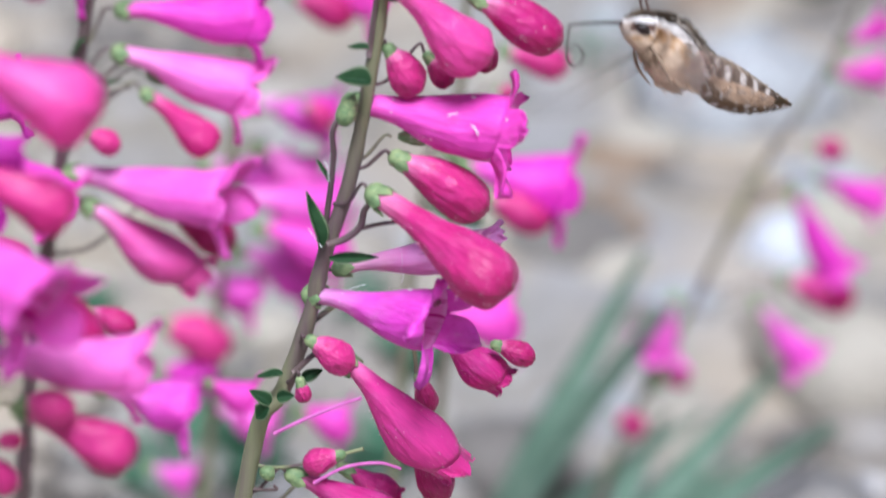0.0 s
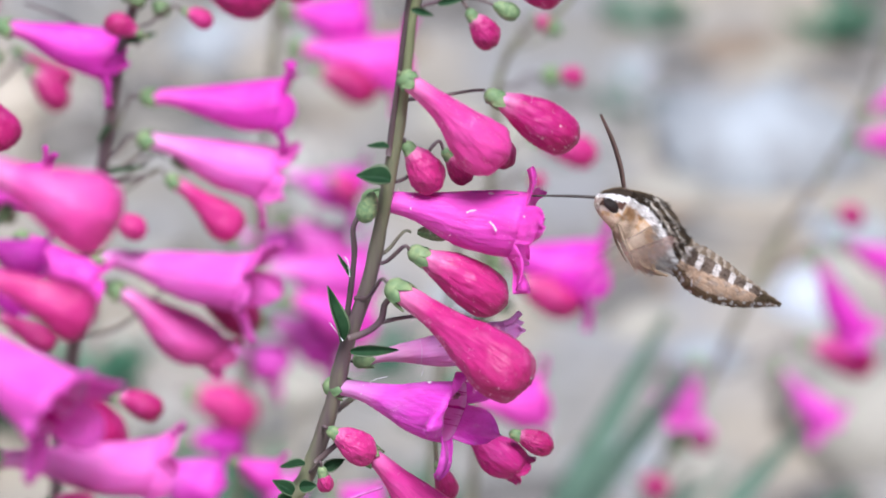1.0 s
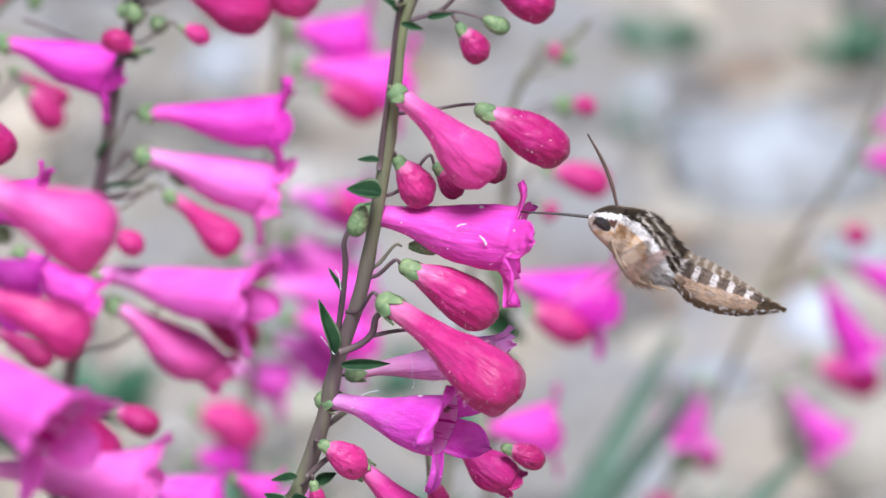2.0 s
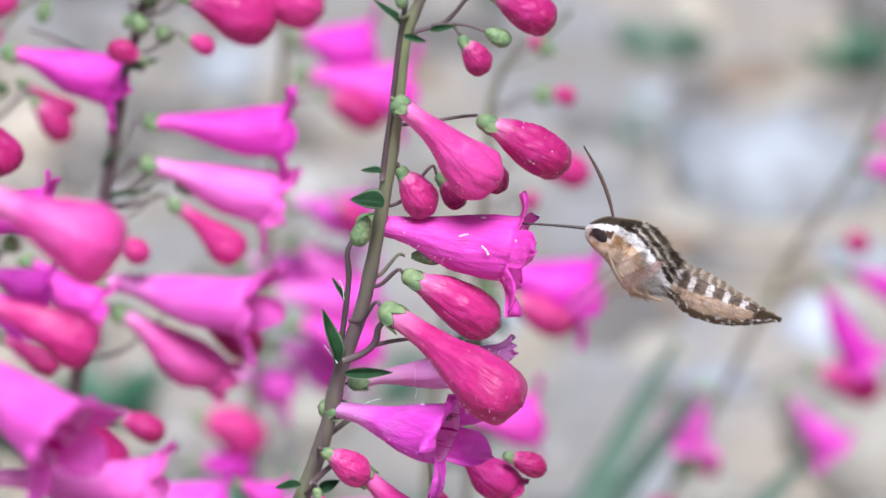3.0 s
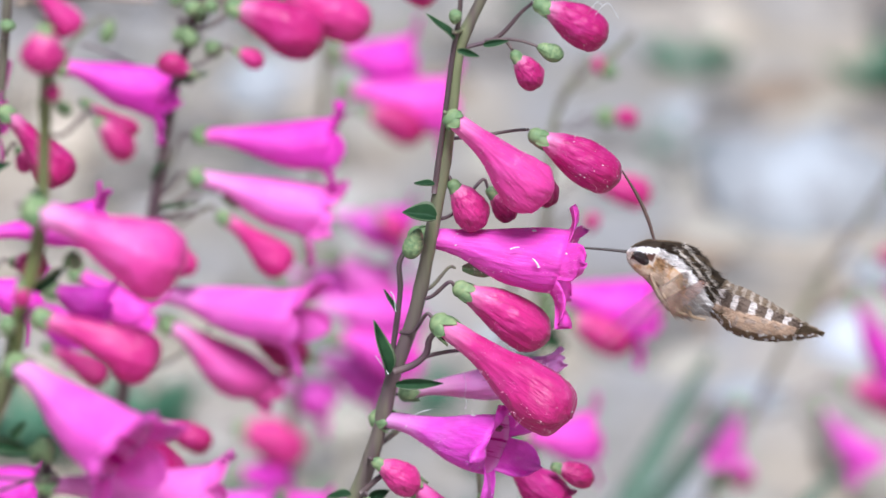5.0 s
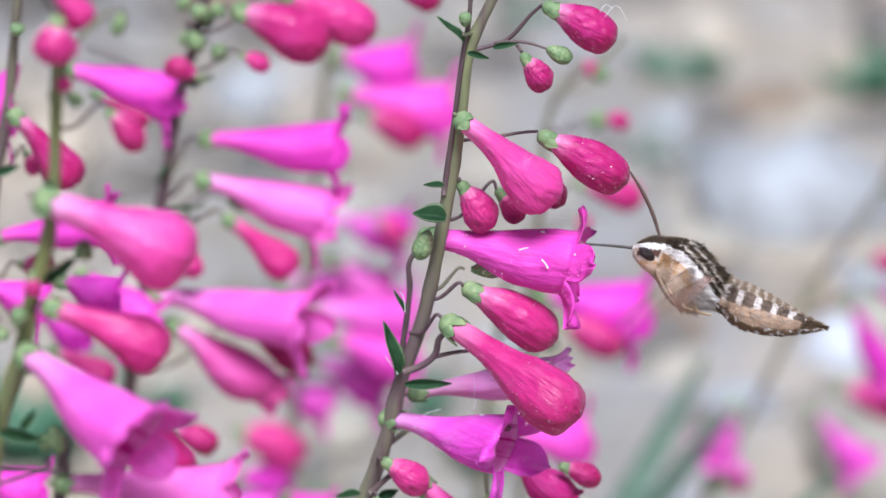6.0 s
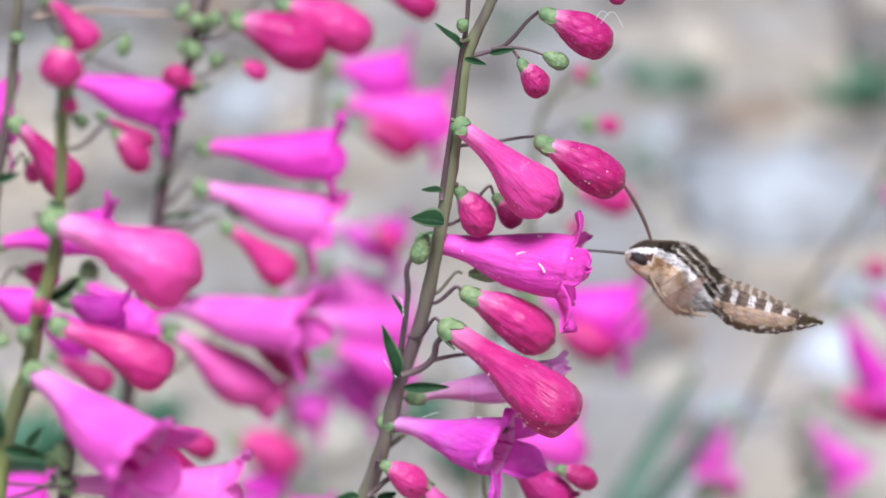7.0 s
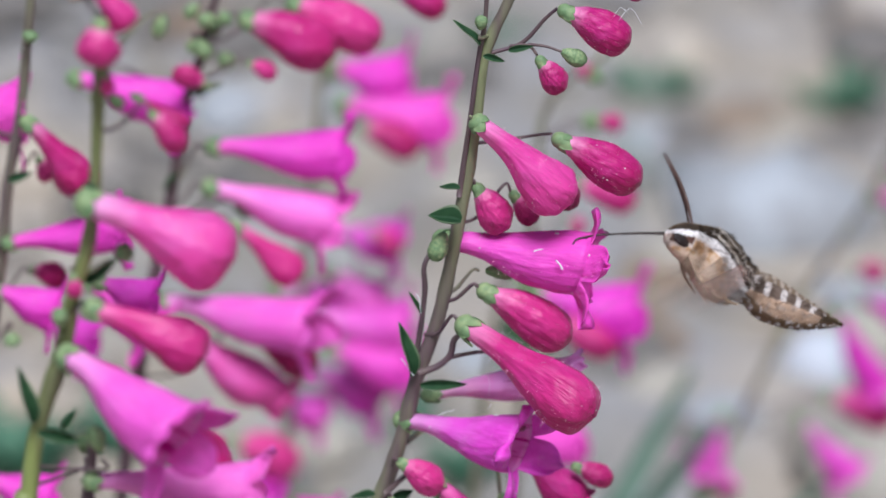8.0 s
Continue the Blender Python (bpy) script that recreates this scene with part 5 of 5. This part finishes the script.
def body_part(name, s0, s1, owner, rings, hairs, hair_long):
    cols = 72
    verts, faces, cs = [], [], []
    for i in range(rings + 1):
        s = s0 + (s1 - s0) * i / rings
        close = min(1.0, 0.25 + 3.0 * min(i, rings - i) / rings)
        for j in range(cols):
            a = 2 * math.pi * j / cols
            p = body_point(s, a)
            c = body_point(s, 0.5 * math.pi)
            mid = Vector((p.x, 0, c.z))
            verts.append((mid + (p - mid) * close ** 0.4) * MM)
            cs.append(fur_colour(s, a if a < math.pi else 2 * math.pi - a))
    for i in range(rings):
        for j in range(cols):
            k = (j + 1) % cols
            faces.append((i * cols + j, (i + 1) * cols + j, (i + 1) * cols + k, i * cols + k))
    faces.append(tuple(range(cols))[::-1])
    faces.append(tuple(range(rings * cols, (rings + 1) * cols)))
    ob = part(name, coated(mesh_from(name, verts, faces, [fur_mat]), cs), owner)
    rng = random.Random(int(s0 * 10) + 3)
    hv, hf, hc = [], [], []
    for k in range(hairs):
        s = rng.uniform(s0 + 0.3, s1 - 0.2)
        a = rng.uniform(0, 2 * math.pi)
        root = body_point(s, a, -0.05)
        shaggy = 1.0 + 1.1 * max(0.0, -math.cos(a)) * (1 if 5 < s < 14 else 0)
        long = hair_long * rng.uniform(0.5, 1.3) * (0.5 if s < 5 else 1) * shaggy
        out = body_point(s, a, 1.0) - body_point(s, a)
        tip = root + Vector((long, 0, 0)) + out.normalized() * long * rng.uniform(0.08, 0.3) + Vector((0, rng.uniform(-.2, .2), rng.uniform(-.2, .2))) * long
        tuft = Vector((0, noise.noise(Vector((s * 0.9, a * 2.0, 1))), noise.noise(Vector((s * 0.9, a * 2.0, 8)))))
        tip += tuft * long * 0.9
        side = (tip - root).cross(out).normalized() * 0.06
        b = len(hv)
        hv += [(root - side) * MM, (root + side) * MM, (root + out.normalized() * 0.1) * MM, tip * MM]
        hf += [(b, b + 1, b + 3), (b + 1, b + 2, b + 3), (b + 2, b, b + 3)]
        c = fur_colour(s, a if a < math.pi else 2 * math.pi - a)
        q = rng.uniform(0.55, 1.25)
        hc += [tuple(min(1.0, v * q) for v in c)] * 4
    fur = part("fur", coated(mesh_from("fur", hv, hf, [fur_mat], smooth=False), hc), ob)
    tagged(fur, kind="stuff")
    return ob


def wing_mesh(name, outline, mat, camber):
    """A thin cambered wing: spans +x from the hinge, chord along y."""
    n, m = 16, 8
    verts, faces = [], []
    for layer in (0.0, -0.12 * MM):
        for i in range(n + 1):
            u = i / n
            lead = float(np.interp(u, [p[0] for p in outline], [p[1] for p in outline]))
            trail = float(np.interp(u, [p[0] for p in outline], [p[2] for p in outline]))
            for j in range(m + 1):
                v = j / m
                y = (lead + (trail - lead) * v)
                verts.append(Vector((u * outline[-1][3], y, camber * math.sin(math.pi * v) * (1 - 0.5 * u))) * MM + Vector((0, 0, layer)))
    size = (n + 1) * (m + 1)
    for i in range(n):
        for j in range(m):
            a = i * (m + 1) + j
            faces.append((a, a + m + 1, a + m + 2, a + 1))
            faces.append((size + a, size + a + 1, size + a + m + 2, size + a + m + 1))
        for j in (0, m):
            a = i * (m + 1) + j
            faces.append((a, size + a, size + a + m + 1, a + m + 1))
    return mesh_from(name, verts, faces, [mat])


def make_moth():
    ob = new("hawk_moth")
    ob.empty_display_size = 0.01
    tagged(ob, "brown hawk moth with white stripes hovering at a flower", "moth")
    head = body_part("head", 0.0, 6.6, ob, 24, 2500, 0.5)
    body_part("thorax", 5.0, 19.0, ob, 60, 9000, 1.0)
    body_part("abdomen", 17.0, 37.9, ob, 90, 7000, 0.48)
    for side in (1, -1):
        bm = bmesh.new()
        bmesh.ops.create_uvsphere(bm, u_segments=20, v_segments=12, radius=1.0)
        for f in bm.faces:
            f.smooth = True
        me = bpy.data.meshes.new("eye")
        bm.to_mesh(me)
        bm.free()
        me.materials.append(eye_mat)
        part("eye", me, head, Matrix.Translation(Vector((3.0 - 12, -side * 2.25, 0.75)) * MM) @ pose(0, 0, 0, 0, 12, 0) @ Matrix.Diagonal((1.9 * MM, 0.8 * MM, 0.98 * MM, 1)), "glossy dark eye")
        foot = Vector((3.9 - 12, -side * 0.9, 4.4))
        pts = [foot, foot + Vector((-2.6, side * 0.1, 3.2)), foot + Vector((-6.0, side * 0.2, 6.4)), foot + Vector((-10.2, side * 0.2, 9.4))]
        part("antenna", tube_mesh("antenna", [p * MM for p in pts], [0.2 * MM, 0.3 * MM, 0.3 * MM, 0.1 * MM], horn_mat, 8, 6), ob)
        for k, (x, y, z) in enumerate(((8.5, 2.2, -4.0), (11.5, 2.6, -5.4), (14.0, 2.6, -5.2))):
            a = Vector((x - 12, -side * y, z + 1.2))
            pts = [a, a + Vector((0.6, -side * 0.5, -1.2)), a + Vector((2.0, -side * 0.3, -1.3)), a + Vector((3.4, 0.2 * side, -1.0))]
            part("leg", tube_mesh("leg", [p * MM for p in pts], [0.4 * MM, 0.34 * MM, 0.2 * MM], leg_mat, 6, 4), ob)
        fold = [(5.4, 2.4, -1.4), (6.3, 3.2, -2.4), (7.9, 3.7, -3.9), (9.8, 3.5, -5.2), (11.0, 2.9, -6.0)]
        part("foreleg", tube_mesh("foreleg", [Vector((x - 12, -side * y, z)) * MM for x, y, z in fold], [0.22 * MM, 0.3 * MM, 0.24 * MM, 0.12 * MM], fore_leg, 7, 5), ob)
    straight = [Vector((0.6, 0, 0)), Vector((-4, 0, 0.12)), Vector((-8, 0, 0.1)), Vector((-11, 0, 0))]
    tube = part("proboscis", tube_mesh("proboscis", [p * MM for p in straight], [0.3 * MM, 0.22 * MM, 0.17 * MM], beak_mat, 8, 6), ob)
    turn = [Vector((0, 0, 0)), Vector((-2.0, 0, 0.1)), Vector((-4.4, 0, 0.0))]
    turn += [Vector((-5.0, 0, -1.7)) + 1.7 * Vector((-math.sin(0.6 * k), 0, math.cos(0.6 * k))) for k in range(1, 11)]
    curl = part("proboscis_tip", tube_mesh("proboscis_tip", [p * MM for p in turn], [0.17 * MM, 0.15 * MM, 0.1 * MM], beak_mat, 8, 4), tube)
    wings = []
    fore = wing_mesh("forewing", [(0, 0.6, -1.0), (0.15, 2.2, -4.5), (0.5, 2.6, -8.5), (0.8, 1.6, -6.0), (1.0, -0.6, -1.2, 33.0)], fore_mat, 0.9)
    hind = wing_mesh("hindwing", [(0, 0.5, -0.8), (0.3, 1.8, -7.5), (0.7, 1.2, -7.5), (1.0, -1.5, -3.0, 20.0)], hind_mat, 0.7)
    for side in (1, -1):
        for name, me, x in (("forewing", fore, 10.2), ("hindwing", hind, 13.5)):
            w = part(name, me, ob)
            wings.append((w, side, Vector((x - 11, -side * 4.2, 1.0)) * MM, name))
    return ob, wings, tube, curl


moth, moth_wings, sipper, sipper_tip = make_moth()


# ---- what moves ----
def motions():
    walk(near, [
    (0, pose(-0.1006, -0.0650, 0.0007)),
    (0.5, pose(-0.1004, -0.0650, 0.0017)),
    (1, pose(-0.1011, -0.0650, 0.0013)),
    (1.5, pose(-0.1003, -0.0650, -0.0002)),
    (3, pose(-0.0993, -0.0650, 0.0000)),
    (3.5, pose(-0.0993, -0.0650, -0.0011)),
    (4, pose(-0.0988, -0.0650, -0.0015)),
    (4.5, pose(-0.0993, -0.0650, -0.0023)),
    (5, pose(-0.0994, -0.0650, -0.0012)),
    (6.5, pose(-0.1007, -0.0650, 0.0005)),
    (7, pose(-0.1002, -0.0650, -0.0024)),
    (7.5, pose(-0.0987, -0.0650, -0.0022)),
    (8, pose(-0.0987, -0.0650, 0.0000)),
    ])
    # the two slender stalks behind nod in the wind
    for stalk, share in ((far, 1.0), (beyond, 0.9)):
        home = stalk.location.copy()
        walk(stalk, [(t, pose(home.x + dx * share * MM, home.y, dz * share * MM)) for t, dx, dz in (
            (0, -3.6, 3.2), (0.5, -3.2, 2.4), (1, -1.6, 0.2), (1.5, 2.6, -4.0), (1.7, 2.4, -3.8), (3, -4.0, 2.0), (3.5, -2.6, 1.1), (4, -1.2, 0.8), (4.5, 0, 0),
            (5, 0.8, 0.3), (6.5, -1.8, 0.8), (7, -1.7, 1.4), (7.5, -1.6, 1.6), (8, -1.8, 2.2))])
    walk(moth, [
    (0, pose(0.0473, 0.0026, 0.2891, -25.3, 31.7, 19.5)),
    (0.1, pose(0.0485, 0.0032, 0.2873, -23.9, 29.1, 23.9)),
    (0.2, pose(0.0496, 0.0032, 0.2871, -23.6, 24.6, 22.8)),
    (0.3, pose(0.0521, 0.0035, 0.2873, -23.6, 32.8, 27.0)),
    (0.4, pose(0.0534, 0.0020, 0.2860, -25.3, 24.6, 14.1)),
    (0.5, pose(0.0528, 0.0010, 0.2778, -28.7, 36.4, 8.2)),
    (0.6, pose(0.0455, 0.0005, 0.2749, -28.0, 30.6, 3.6)),
    (0.7, pose(0.0417, 0.0001, 0.2744, -27.7, 27.6, 0.9)),
    (0.8, pose(0.0442, 0.0013, 0.2704, -29.5, 41.3, 11.4)),
    (0.9, pose(0.0438, 0.0009, 0.2723, -27.3, 29.0, 6.3)),
    (1, pose(0.0409, -0.0009, 0.2745, -29.0, 30.2, -6.8)),
    (1.5, pose(0.0423, -0.0017, 0.2747, -27.4, 23.2, -11.5)),
    (3, pose(0.0413, -0.0016, 0.2745, -27.3, 22.6, -11.2)),
    (3.5, pose(0.0414, -0.0016, 0.2749, -27.1, 21.8, -10.8)),
    (4, pose(0.0400, -0.0002, 0.2753, -27.7, 26.7, -1.6)),
    (4.5, pose(0.0396, -0.0016, 0.2747, -27.1, 21.6, -10.7)),
    (5, pose(0.0402, -0.0015, 0.2730, -26.8, 20.3, -9.9)),
    (6.5, pose(0.0397, -0.0014, 0.2743, -26.7, 19.6, -9.6)),
    (7, pose(0.0395, -0.0013, 0.2742, -26.3, 17.5, -8.4)),
    (7.5, pose(0.0389, -0.0005, 0.2721, -27.2, 23.3, -3.2)),
    (8, pose(0.0425, 0.0000, 0.2756, -28.1, 29.1, -0.0)),
    ])
    # the feeding tube stays level; its curled end hangs until the moth reaches the flower
    walk(sipper, [(t, Matrix.Translation(Vector((0.3 - 12, 0, 0.9)) * MM) @ Matrix.Rotation(radians(a), 4, 'Y')) for t, a in (
        (0, -23.7),
        (0.1, -21.1),
        (0.2, -16.6),
        (0.3, -24.8),
        (0.4, -16.6),
        (0.5, -34.4),
        (0.6, -28.6),
        (0.7, -25.6),
        (0.8, -39.3),
        (0.9, -27.0),
        (1, -28.2),
        (1.5, -21.2),
        (3, -20.6),
        (3.5, -19.8),
        (4, -24.7),
        (4.5, -19.6),
        (5, -18.3),
        (6.5, -17.6),
        (7, -15.5),
        (7.5, -21.3),
        (8, -27.1),
    )])
    walk(sipper_tip, [(t, Matrix.Translation(Vector((-11 * MM, 0, 0))) @ Matrix.Rotation(radians(a), 4, 'Y')) for t, a in
                      ((0.0, -80), (0.3, -70), (0.45, -45), (0.6, -15), (0.75, 0), (4.0, 0), (7.7, 0), (8.0, -5))])
    # wing beats: a full stroke every four steps of a thirtieth of a second
    beat = [0, 84, 0, -84] * 3 + [0, 42, -42]
    for w, side, hinge, name in moth_wings:
        lag = 8 if name == "hindwing" else 0
        rows = []
        for k in range(0, 241):
            a = beat[k % 15] * 0.9 - lag - 22 + 22 * math.sin(k * 0.21)
            outward = Matrix.Rotation(radians(-90 * side), 4, 'Z')
            lift = Matrix.Rotation(radians(-62), 4, 'Y') @ Matrix.Rotation(radians(a * side), 4, 'Z')
            rows.append((k / 30, Matrix.Translation(hinge) @ lift @ outward @ Matrix.Rotation(radians(-20 * side), 4, 'X')))
        walk(w, rows)


motions()
